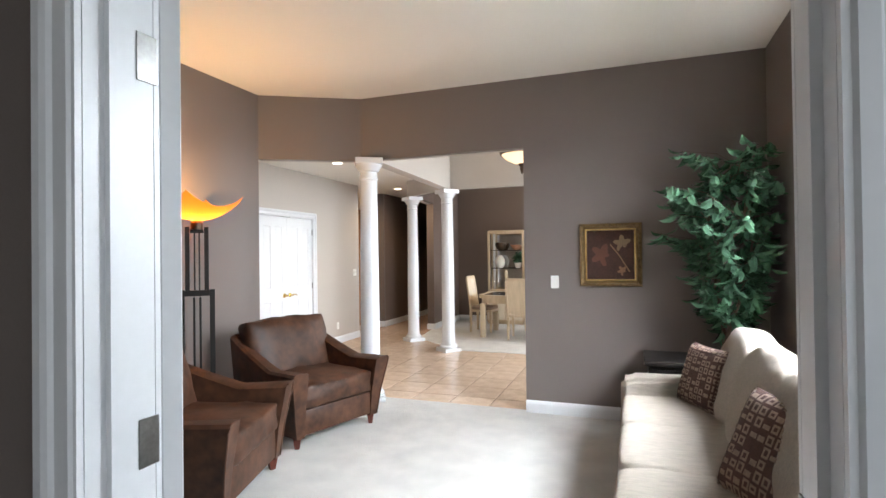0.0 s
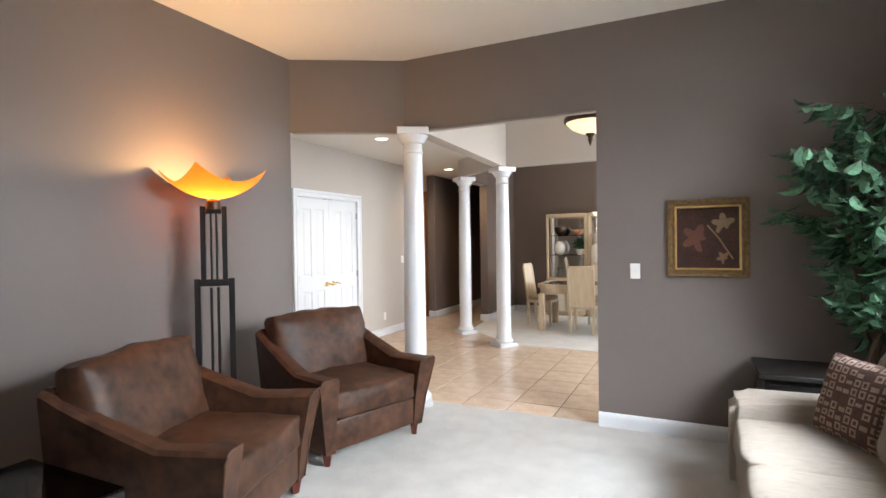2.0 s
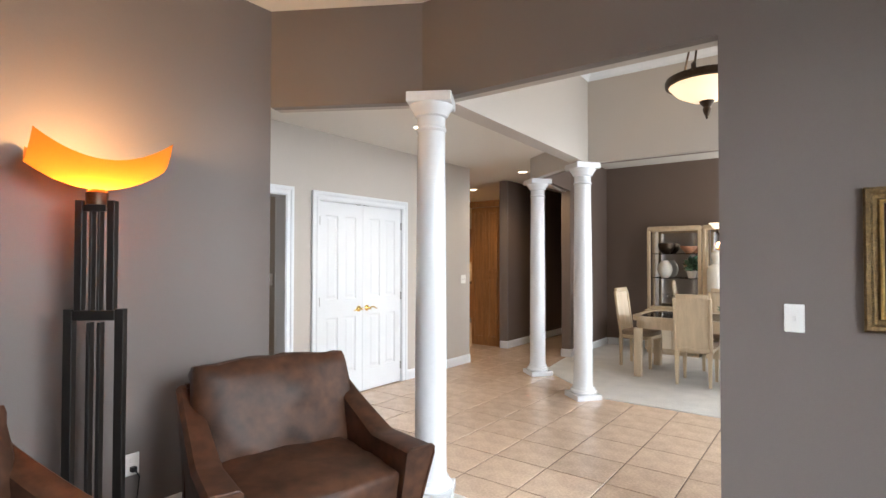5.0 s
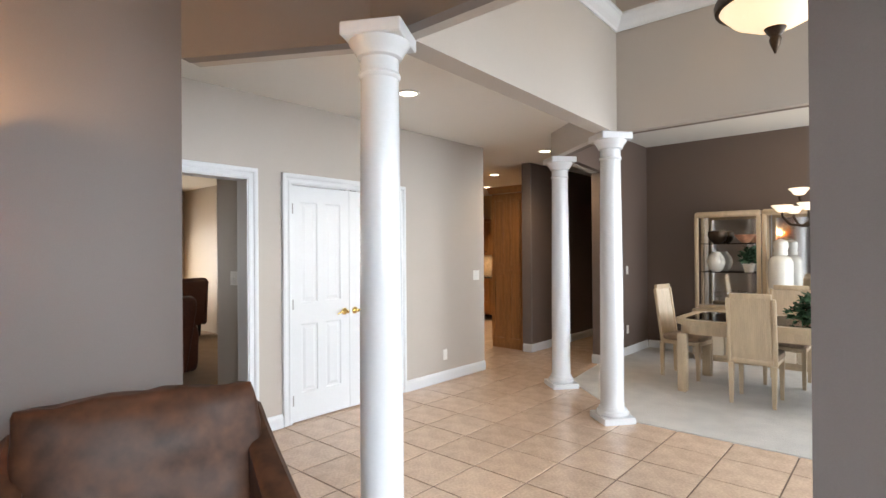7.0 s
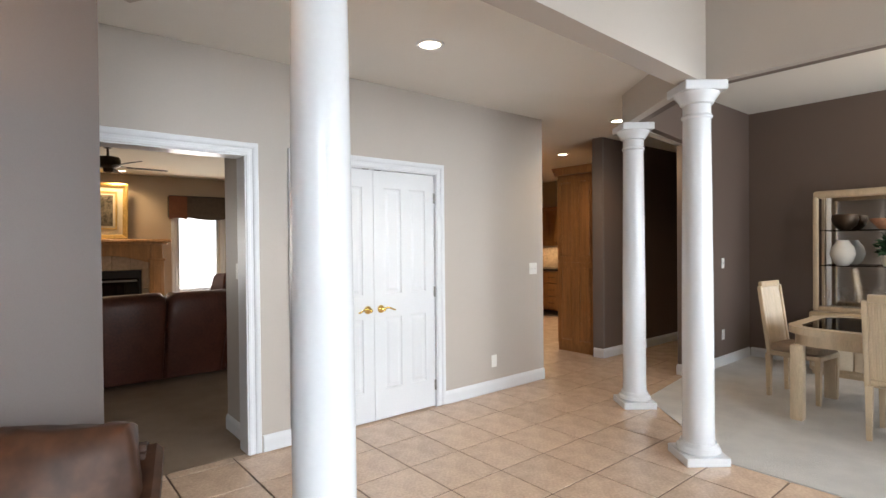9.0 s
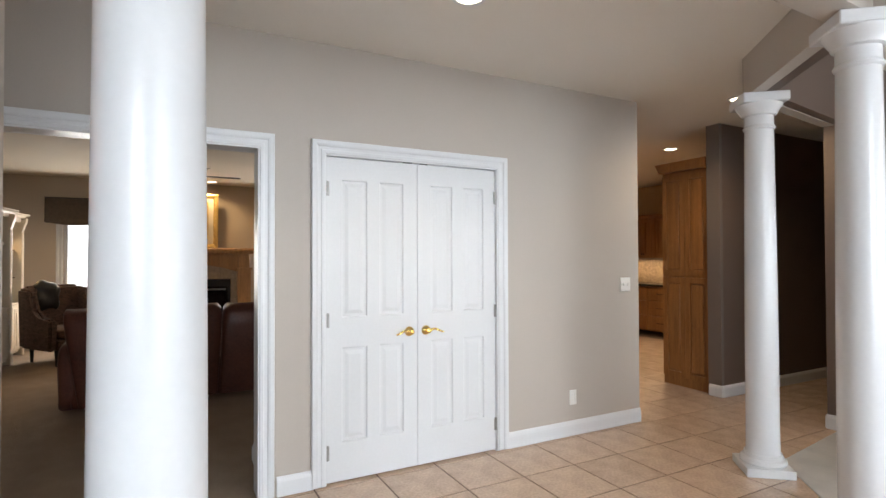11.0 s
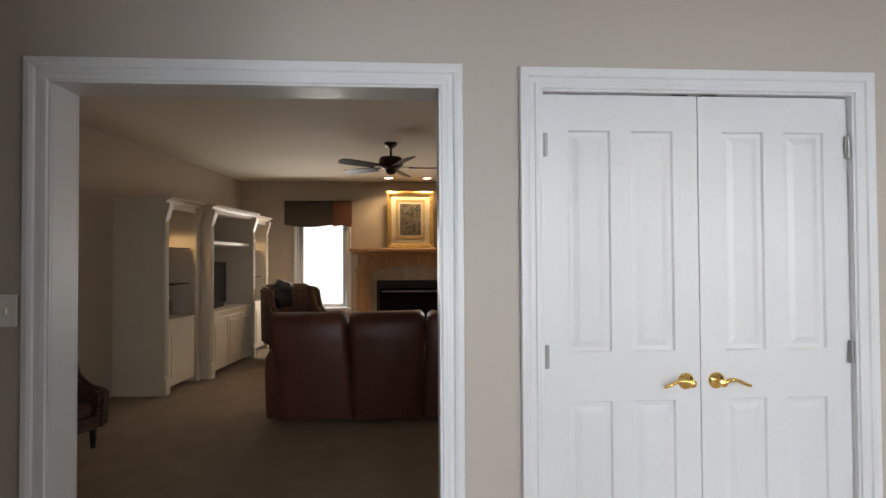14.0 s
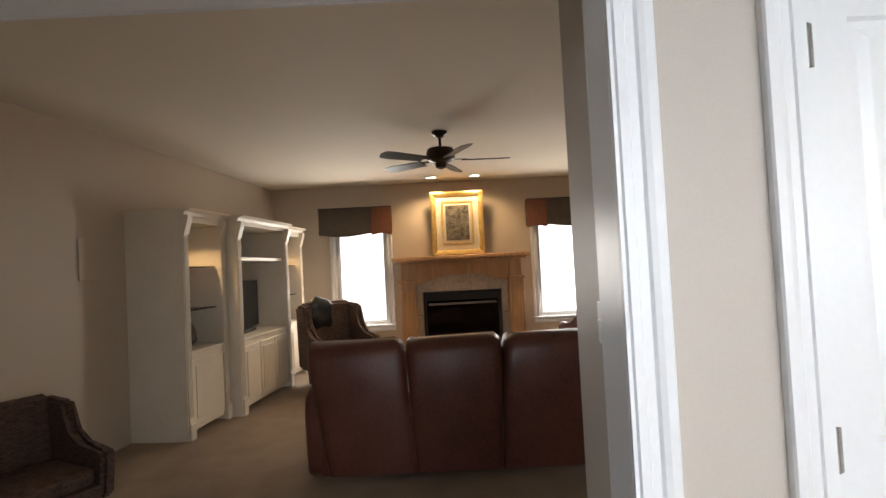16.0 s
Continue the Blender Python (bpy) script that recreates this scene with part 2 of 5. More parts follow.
def tube(points, r, seg=8, bm=None, r_end=None):
    bm = bm or bmesh.new()
    rings = []
    pts = [Vector(p) for p in points]
    for i, p in enumerate(pts):
        d = (pts[min(i + 1, len(pts) - 1)] - pts[max(i - 1, 0)]).normalized()
        side = d.cross(Vector((0, 0, 1)))
        if side.length < 0.05:
            side = d.cross(Vector((1, 0, 0)))
        side.normalize()
        up = side.cross(d)
        rad = r if r_end is None else r + (r_end - r) * i / (len(pts) - 1)
        rings.append([bm.verts.new(p + rad * (math.cos(2 * math.pi * k / seg) * side + math.sin(2 * math.pi * k / seg) * up)) for k in range(seg)])
    for a, b in zip(rings, rings[1:]):
        for k in range(seg):
            bm.faces.new((a[k], a[(k + 1) % seg], b[(k + 1) % seg], b[k]))
    bm.faces.new(rings[0][::-1])
    bm.faces.new(rings[-1])
    return bm


def cushion(sx, sy, sz, at=(0, 0, 0), e=0.35, m=None, bm=None, wrinkle=0.006, seed=0.0):
    """A stuffed, rounded block: a superellipsoid with a little unevenness."""
    bm = bm or bmesh.new()
    nu, nv = 40, 20

    def p(c, k):
        return math.copysign(abs(c) ** k, c)
    grid = []
    for j in range(nv + 1):
        v = -math.pi / 2 + math.pi * j / nv
        row = []
        for i in range(nu):
            u = 2 * math.pi * i / nu
            co = Vector((sx / 2 * p(math.cos(v), e) * p(math.cos(u), e), sy / 2 * p(math.cos(v), e) * p(math.sin(u), e), sz / 2 * p(math.sin(v), min(1, e * 1.6))))
            co += wrinkle * noise.noise_vector(co * 9 + Vector((seed, 0, 0)))
            co = co + Vector(at)
            row.append(bm.verts.new(m @ co if m else co))
        grid.append(row)
    for a, b in zip(grid, grid[1:]):
        for i in range(nu):
            bm.faces.new((a[i], a[(i + 1) % nu], b[(i + 1) % nu], b[i]))
    bmesh.ops.remove_doubles(bm, verts=bm.verts, dist=0.0008)
    return bm


def prism(outline, lo, hi, axis="y", bm=None):
    """A flat outline pushed out along an axis, between lo and hi."""
    bm = bm or bmesh.new()

    def place(a, b, c):
        return {"y": (a, c, b), "x": (c, a, b), "z": (a, b, c)}[axis]
    near = [bm.verts.new(place(a, b, lo)) for a, b in outline]
    far = [bm.verts.new(place(a, b, hi)) for a, b in outline]
    n = len(outline)
    bm.faces.new(near)
    bm.faces.new(far[::-1])
    for i in range(n):
        bm.faces.new((near[i], near[(i + 1) % n], far[(i + 1) % n], far[i]))
    return bm


def structure(name, bm, material, label, smooth=False):
    return finish(bm, name, material, None, label, smooth, "structure", name.rstrip("_0123456789").split("_")[0])


def slab(a, b, thick, z0, z1, bm=None):
    """An upright slab whose one face runs from a to b, its thickness to the left of that way."""
    bm = bm or bmesh.new()
    a, b = Vector(a), Vector(b)
    n = Vector((-(b - a).y, (b - a).x)).normalized() * thick
    return prism([tuple(a), tuple(b), tuple(b + n), tuple(a + n)], z0, z1, "z", bm)


# ---- large structure ----
H_LIV, H_HEAD, H_HALL, H_DIN, H_FAM, H_FOY = 3.115, 2.468, 2.74, 3.01, 2.69, 4.0
XC = -4.585

structure("ground", boxes((-400, 400, -400, 400, -0.6, -0.4)), mat("lawn", (0.09, 0.11, 0.05), 0.95, var=0.4), "lawn around the house")
structure("floor_living", prism([(-3.62, -2.6), (1.6, -2.6), (1.6, 4.90), (-2.50, 4.90), (-3.5, 4.36), (-3.62, 4.35)], -0.3, 0.008, "z"), CARPET, "cream cut-pile carpet of the living room")
structure("floor_dining", prism([(-2.42, 7.63), (1.5, 7.63), (1.5, 11.3), (-3.65, 11.3), (-3.65, 9.6), (-3.50, 8.56)], -0.3, 0.008, "z"), CARPET, "cream carpet of the dining room")
structure("floor_family", boxes((-11.6, XC - 0.05, 1.7, 7.7, -0.3, 0.006)), CARPET2, "tan carpet of the family room")
floor_tiled = structure("floor_tiled", boxes((XC - 0.05, 1.5, 3.2, 12.5, -0.3, -0.006), (-9.2, XC - 0.05, 8.4, 13.1, -0.3, -0.006)), GROUT, "brown grout bed of the tiled floor")

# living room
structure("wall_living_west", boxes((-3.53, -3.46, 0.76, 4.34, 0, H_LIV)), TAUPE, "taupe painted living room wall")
structure("wall_hall_south_east", boxes((-3.60, -3.532, 3.2, 4.338, 0, H_LIV)), GREIGE, "greige painted hall wall")
bm = slab((-2.57, 4.85), (-3.46, 4.34), -0.07, H_HEAD, H_LIV)
box(bm, -2.57, -0.86, 4.85, 4.92, H_HEAD, H_LIV)
box(bm, -0.86, 1.12, 4.85, 4.92, 0, H_LIV)
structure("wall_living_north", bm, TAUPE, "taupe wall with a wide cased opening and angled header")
bm = slab((-2.60, 4.912), (-3.49, 4.402), -0.07, H_HEAD + 0.002, H_LIV)
box(bm, -2.60, -0.862, 4.922, 4.99, H_HEAD + 0.002, H_FOY)
box(bm, -0.862, 1.5, 4.922, 4.99, 0, H_FOY)
structure("wall_foyer_south", bm, GREIGE, "greige foyer wall above the opening")
WY0, WY1, WZ0, WZ1 = 2.15, 3.90, 0.50, 2.46
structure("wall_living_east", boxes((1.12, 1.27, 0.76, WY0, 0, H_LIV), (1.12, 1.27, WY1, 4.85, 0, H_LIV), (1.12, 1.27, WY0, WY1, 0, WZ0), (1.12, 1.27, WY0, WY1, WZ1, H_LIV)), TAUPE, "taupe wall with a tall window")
DX0, DX1, DH = -0.775, 0.285, 2.14
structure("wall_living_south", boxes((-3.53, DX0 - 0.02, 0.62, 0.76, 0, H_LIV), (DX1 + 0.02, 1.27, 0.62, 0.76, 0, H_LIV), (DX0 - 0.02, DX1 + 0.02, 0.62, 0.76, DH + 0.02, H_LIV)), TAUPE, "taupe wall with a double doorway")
structure("ceiling_living", boxes((-3.6, 1.3, 0.62, 4.99, H_LIV, H_LIV + 0.1)), CEIL, "off-white living room ceiling")

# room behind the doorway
# unseen closing walls; the gap in the east one is added for the fill lamp
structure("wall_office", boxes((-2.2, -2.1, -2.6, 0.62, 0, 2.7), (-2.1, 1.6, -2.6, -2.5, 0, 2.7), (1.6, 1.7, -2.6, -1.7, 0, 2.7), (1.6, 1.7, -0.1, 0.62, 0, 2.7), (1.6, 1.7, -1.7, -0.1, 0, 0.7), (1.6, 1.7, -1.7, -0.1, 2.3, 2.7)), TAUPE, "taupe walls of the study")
structure("ceiling_office", boxes((-2.2, 1.7, -2.6, 0.62, 2.7, 2.8)), CEIL, "study ceiling")

# foyer and hall
structure("wall_beam", prism([(-2.56, 4.992), (-2.41, 4.992), (-2.52, 7.56), (-2.67, 7.56)], H_HEAD, H_FOY, "z"), GREIGE, "greige painted beam between the columns")
structure("wall_dining_south", boxes((-2.64, 1.5, 7.562, 7.63, H_HEAD, H_FOY)), GREIGE, "greige header above the dining room entry")
structure("wall_dining_south_inner", boxes((-2.55, 1.5, 7.632, 7.70, H_HEAD + 0.002, H_DIN)), BROWN, "brown inner face of the dining header")
bm = slab((-2.62, 7.50), (-3.545, 8.25), -0.08, H_HEAD, H_HALL)
slab((-3.55, 8.25), (-3.735, 9.60), -0.08, H_HEAD, H_HALL, bm)
structure("wall_hall_beam", bm, GREIGE, "greige angled beam over the columns")
bm = slab((-2.57, 7.568), (-3.49, 8.316), -0.07, H_HEAD + 0.003, H_DIN)
slab((-3.467, 8.30), (-3.652, 9.60), -0.07, H_HEAD + 0.003, H_DIN, bm)
structure("wall_dining_beam", bm, BROWN, "brown inner face of the angled beam")
structure("wall_foyer_east", boxes((1.5, 1.62, 4.92, 5.2, 0, H_FOY), (1.5, 1.62, 7.4, 7.70, 0, H_FOY), (1.5, 1.62, 5.2, 7.4, 3.1, H_FOY), (1.5, 1.62, 5.2, 7.4, 0, 0.3)), GREIGE, "greige entry wall")
structure("ceiling_foyer", boxes((-2.7, 1.6, 4.92, 7.70, H_FOY, H_FOY + 0.1)), CEIL, "raised foyer ceiling")
structure("ceiling_hall", prism([(-4.725, 3.1), (-3.6, 3.1), (-3.6, 4.36), (-3.52, 4.46), (-2.50, 4.98), (-2.60, 7.54), (-3.51, 8.27), (-3.70, 9.62), (-3.72, 12.5), (-5.02, 12.5), (-5.02, 13.05), (-9.2, 13.05), (-9.2, 8.3), (-4.725, 8.3)], H_HALL, H_HALL + 0.08, "z"), CEIL, "off-white hall ceiling")
FD0, FD1, FDH = 3.875, 5.288, 2.05
CD0, CD1, CDH = 5.69, 6.945, 2.045
structure("wall_hall_west", boxes((XC - 0.14, XC, 3.2, FD0 - 0.015, 0, H_HALL), (XC - 0.14, XC, FD0 - 0.015, FD1 + 0.015, FDH + 0.015, H_HALL), (XC - 0.14, XC, FD1 + 0.015, CD0 - 0.015, 0, H_HALL),
                                  (XC - 0.14, XC, CD0 - 0.015, CD1 + 0.015, CDH + 0.015, H_HALL), (XC - 0.14, XC, CD1 + 0.015, 8.40, 0, H_HALL), (-9.2, XC - 0.14, 8.26, 8.40, 0, H_HALL)), GREIGE, "greige hall wall with two door openings")
structure("wall_hall_south", boxes((XC - 0.14, -3.6, 3.1, 3.2, 0, H_HALL)), GREIGE, "greige wall at the end of the hall")
structure("wall_closet", boxes((-5.24, XC - 0.142, 5.36, 5.46, 0, H_FAM), (-5.24, -5.14, 5.46, 7.5, 0, H_FAM), (-5.14, XC - 0.142, 7.4, 7.5, 0, H_FAM)), GREIGE, "greige closet walls")
# same wall as the brown passage; taupe stands in for the light on its end
structure("wall_passage", boxes((-4.865, -4.72, 9.70, 9.74, 0, H_HALL)), TAUPE, "passage wall end beside the pantry, coloured lighter as if lit")
structure("wall_passage_west", boxes((-4.865, -4.72, 9.742, 12.4, 0, H_HALL), (-5.02, -3.72, 12.4, 12.5, 0, H_HALL)), BROWN, "brown passage walls")

# dining room
structure("wall_dining_west", boxes((-3.73, -3.59, 9.60, 12.4, 0, H_DIN)), BROWN, "brown painted dining room wall")
structure("wall_dining_north", boxes((-3.59, 1.3, 11.16, 11.30, 0, H_DIN)), BROWN, "brown painted dining room wall")
# out of view; the opening is added to let the dining fill in
structure("wall_dining_east", boxes((1.2, 1.3, 7.70, 8.5, 0, H_DIN), (1.2, 1.3, 11.1, 11.16, 0, H_DIN), (1.2, 1.3, 8.5, 11.1, 0, 0.6), (1.2, 1.3, 8.5, 11.1, 2.4, H_DIN)), BROWN, "unseen brown wall with an opening added for light")
structure("ceiling_dining", boxes((-3.73, 1.3, 7.632, 11.3, H_DIN, H_DIN + 0.1)), CEIL, "white dining room ceiling")

# kitchen and family room
structure("wall_kitchen", boxes((-9.2, -5.02, 12.95, 13.05, 0, H_HALL), (-9.25, -9.15, 8.4, 12.95, 0, H_HALL), (-5.02, -4.9, 12.5, 13.0, 0, H_HALL)), mat("kitchen_paint", (0.55, 0.42, 0.25), 0.6, var=0.04), "warm cream kitchen walls")
FX = -11.39
W1, W2, FWZ0, FWZ1 = (3.36, 4.11), (6.37, 7.12), 0.60, 2.12
structure("wall_family_west", boxes((FX - 0.15, FX, 2.4, W1[0], 0, H_FAM), (FX - 0.15, FX, W1[1], W2[0], 0, H_FAM), (FX - 0.15, FX, W2[1], 7.7, 0, H_FAM),
                                    *[(FX - 0.15, FX, w[0], w[1], a, b) for w in (W1, W2) for a, b in ((0, FWZ0), (FWZ1, H_FAM))]), TANWALL, "tan wall with two windows and a fireplace")
structure("wall_family_south", slab((XC - 0.142, 1.80), (FX, 2.43), 0.1, 0, H_FAM), TANWALL, "tan family room wall")
structure("wall_family_north", boxes((FX, XC - 0.14, 7.6, 7.7, 0, H_FAM)), TANWALL, "tan family room wall")
structure("wall_family_east", boxes((XC - 0.24, XC - 0.142, 1.82, FD0 - 0.1, 0, H_FAM)), TANWALL, "tan family room wall")
structure("ceiling_family", boxes((FX - 0.15, XC - 0.142, 1.75, 7.7, H_FAM, H_FAM + 0.08)), TANCEIL, "cream family room ceiling")
structure("backdrop", boxes((FX - 2.6, FX - 2.5, 0, 10, -0.4, 4)), glow("bright_overcast", (0.97, 0.98, 1.0), 2.2), "bright overcast light outside the windows")
OVERCAST = glow("bright_overcast_b", (0.93, 0.97, 1.0), 2.0)
structure("backdrop_2", boxes((4.0, 4.1, -1, 9, -0.4, 6)), OVERCAST, "bright overcast light outside the windows")
# glowing panel added to cover the dark outer side of the foyer wall
structure("backdrop_3", boxes((1.4, 3.99, 4.80, 4.84, -0.4, 6)), OVERCAST, "bright overcast light outside the windows")


# ---- trim ----
BB = [(0, 0), (0.016, 0), (0.016, 0.085), (0.012, 0.10), (0.005, 0.112), (0, 0.115)]


def baseboard(x0, y0, x1, y1):
    """A board along a wall, standing out to the right of the way from the first point to the second."""
    a, b = Vector((x0, y0)), Vector((x1, y1))
    d = (b - a).normalized()
    n = Vector((d.y, -d.x))
    bm = bmesh.new()
    ends = [[bm.verts.new((*(p + n * (o + 0.001)), z + 0.004)) for o, z in BB] for p in (a, b)]
    bm.faces.new(ends[0])
    bm.faces.new(ends[1][::-1])
    for i in range(len(BB)):
        j = (i + 1) % len(BB)
        bm.faces.new((ends[0][i], ends[0][j], ends[1][j], ends[1][i]))
    return structure("baseboard", bm, WHITE, "white painted moulded baseboard")


for run in [(-3.46, 0.78, -3.46, 4.34), (-0.86, 4.85, 1.10, 4.85), (1.12, 4.84, 1.12, 0.78), (-3.60, 4.34, -3.60, 3.2), (XC, 3.2, XC, 3.785), (XC, 5.395, XC, 5.605), (XC, 7.035, XC, 8.40), (XC, 8.40, -9.1, 8.40),
            (-4.72, 9.70, -4.72, 12.4), (-4.85, 9.70, -4.704, 9.70), (-4.70, 12.4, -3.75, 12.4), (-3.59, 9.60, -3.59, 11.14), (-3.73, 9.60, -3.574, 9.60), (-3.57, 11.16, 1.2, 11.16), (-3.73, 12.4, -3.73, 9.60),
            (FX, 2.43, XC - 0.26, 1.811), (FX, 4.2, FX, 2.45), (FX, 7.6, FX, 6.3), (-5.24, 5.36, XC - 0.16, 5.36), (-2.44 + 3.94, 4.99, -0.88, 4.99)]:
    baseboard(*run)

CAS = [(0, 0), (0.012, 0), (0.012, 0.008), (0.018, 0.012), (0.018, 0.03), (0.013, 0.034), (0.013, 0.052), (0.02, 0.058), (0.024, 0.07), (0.024, 0.088), (0.018, 0.092), (0, 0.092)]


def casing(name, a0, a1, top, wall, out, axis, label, bottom=0.01, sill=False):
    """Moulded casing round an opening; profile runs from the opening outwards. axis: the wall's own direction."""
    bm = bmesh.new()
    path = [(a0, bottom, -1, 0), (a0, top, -1, 1), (a1, top, 1, 1), (a1, bottom, 1, 0)]
    if sill:
        path = [(a0, bottom, -1, -1), (a0, top, -1, 1), (a1, top, 1, 1), (a1, bottom, 1, -1)]
    rings = []
    for a, z, sa, sz in path:
        ring = []
        for dep, off in CAS:
            u, w = a + sa * off, z + sz * off
            d = wall + out * (dep + 0.001)
            ring.append(bm.verts.new((d, u, w) if axis == "y" else (u, d, w)))
        rings.append(ring)
    pairs = list(zip(rings, rings[1:])) + ([(rings[-1], rings[0])] if sill else [])
    n = len(CAS)
    for r0, r1 in pairs:
        for i in range(n):
            bm.faces.new((r0[i], r0[(i + 1) % n], r1[(i + 1) % n], r1[i]))
    if not sill:
        bm.faces.new(rings[0])
        bm.faces.new(rings[-1][::-1])
    return structure(name, bm, WHITE, label)


casing("trim_family_opening", FD0, FD1, FDH, XC, 1, "y", "white moulded casing of the family room opening")
casing("trim_family_opening_2", FD0, FD1, FDH, XC - 0.14, -1, "y", "white moulded casing on the family room side")
casing("trim_closet", CD0, CD1, CDH, XC, 1, "y", "white moulded casing of the closet doors")
casing("trim_study", DX0, DX1, DH, 0.62, -1, "x", "white moulded casing of the double doorway")
casing("trim_study_2", DX0, DX1, DH, 0.76, 1, "x", "white moulded casing of the double doorway")
structure("trim_family_jamb", boxes((XC - 0.139, XC - 0.001, FD0 - 0.013, FD0, 0.008, FDH), (XC - 0.139, XC - 0.001, FD1, FD1 + 0.013, 0.008, FDH), (XC - 0.139, XC - 0.001, FD0, FD1, FDH, FDH + 0.013)), WHITE, "white jamb lining the opening")
structure("trim_closet_jamb", boxes((XC - 0.139, XC - 0.001, CD0 - 0.013, CD0, 0, CDH), (XC - 0.139, XC - 0.001, CD1, CD1 + 0.013, 0, CDH), (XC - 0.139, XC - 0.001, CD0, CD1, CDH, CDH + 0.013)), WHITE, "white closet jamb")
structure("trim_study_jamb", boxes((DX0 - 0.018, DX0, 0.621, 0.759, 0.01, DH), (DX1, DX1 + 0.018, 0.621, 0.759, 0.01, DH), (DX0, DX1, 0.621, 0.759, DH, DH + 0.018), (DX0, DX0 + 0.012, 0.66, 0.70, 0.01, DH), (DX1 - 0.012, DX1, 0.66, 0.70, 0.01, DH)), WHITE, "white door jamb with stop")
CR = [(0, 0), (0.012, 0), (0.02, 0.02), (0.05, 0.05), (0.075, 0.09), (0.09, 0.10), (0.09, 0.12), (0, 0.12)]


def crown(x0, y0, x1, y1, z):
    a, b = Vector((x0, y0)), Vector((x1, y1))
    d = (b - a).normalized()
    n = Vector((d.y, -d.x))
    bm = bmesh.new()
    ends = [[bm.verts.new((*(p + n * (o + 0.001) - s * d * o), z + h)) for o, h in CR] for p, s in ((a, -1), (b, 1))]
    bm.faces.new(ends[0])
    bm.faces.new(ends[1][::-1])
    for i in range(len(CR)):
        j = (i + 1) % len(CR)
        bm.faces.new((ends[0][i], ends[0][j], ends[1][j], ends[1][i]))
    return structure("trim_crown", bm, WHITE, "white crown moulding round the foyer")


crown(-2.41, 4.99, -2.52, 7.56, 3.33)
crown(-2.52, 7.56, 1.5, 7.56, 3.33)
crown(1.5, 4.99, -2.41, 4.99, 3.33)


# ---- windows ----
def window(name, wall, out, y0, y1, z0, z1, label, bar=None, glow_side=1):
    w = tagged(new(name), label, "window", "", "structure")
    w.location = (wall, (y0 + y1) / 2, z0)
    h, k = (y1 - y0) / 2, z1 - z0
    d0, d1 = sorted((out * 0.03, out * 0.09))
    bm = boxes((d0, d1, -h, -h + 0.05, 0, k), (d0, d1, h - 0.05, h, 0, k), (d0, d1, -h + 0.05, h - 0.05, 0, 0.06), (d0, d1, -h + 0.05, h - 0.05, k - 0.05, k), r=0.004)
    if bar:
        box(bm, d0 - 0.004, d1 + 0.004, -h + 0.05, h - 0.05, bar - z0 - 0.04, bar - z0 + 0.04, r=0.006)
    part("window_frame", bm, WHITE, w, "white painted sash frame", False)
    p = part("pane", boxes((out * 0.055, out * 0.06, -h + 0.05, h - 0.05, 0.06, k - 0.05)), GLASS, w, "clear glass", False)
    p.visible_shadow = False
    s0, s1 = sorted((-out * 0.05, out * 0.1))
    part("window_sill", boxes((s0, s1, -h - 0.1, h + 0.1, -0.025, -0.001), r=0.005), WHITE, w, "white sill", False)
    return w


structure("trim_window_lining", boxes((1.122, 1.268, WY0 - 0.0, WY0 + 0.012, WZ0, WZ1), (1.122, 1.268, WY1 - 0.012, WY1, WZ0, WZ1), (1.122, 1.268, WY0 + 0.012, WY1 - 0.012, WZ1 - 0.012, WZ1)), WHITE, "white lining of the window opening")
window("window_1", 1.12, 1, WY0, WY1, WZ0, WZ1, "tall white window with a transom light", 2.05)
window("window_2", FX, -1, *W1, FWZ0, FWZ1, "white window beside the fireplace")
window("window_3", FX, -1, *W2, FWZ0, FWZ1, "white window beside the fireplace")
casing("trim_window", WY0, WY1, WZ1, 1.12, -1, "y", "white window casing", WZ0, True)
casing("trim_window_2", *W1, FWZ1, FX, 1, "y", "white window casing", FWZ0, True)
casing("trim_window_3", *W2, FWZ1, FX, 1, "y", "white window casing", FWZ0, True)


# ---- doors ----
def hinge(parent, x, y, z, name="hinge", turn=0):
    bm = lathe([(0.0075, -0.045), (0.0075, 0.045)], 10)
    for s in (-1, 1):
        box(bm, -0.002, 0.002, min(0, s * 0.013), max(0, s * 0.013), -0.045, 0.045)
    h = part(name, bm, STEEL, parent, "brushed steel hinge")
    h.matrix_basis = pose(x, y, z, 0, 0, turn)
    return h


def lever(parent, side, x, y, z):
    m = pose(x, y, z, 0, 90, 0)
    bm = lathe([(0.032, 0), (0.032, 0.006), (0.026, 0.012), (0.012, 0.018), (0.011, 0.05), (0.015, 0.055), (0.0, 0.06)], 24, m=m)
    pts = [(x + 0.05, y + side * s * 0.11, z + 0.012 * math.sin(s * 4.5)) for s in [i / 8 for i in range(9)]]
    tube(pts, 0.009, 10, bm, 0.006)
    return part("door_handle", bm, BRASS, parent, "polished brass lever handle")


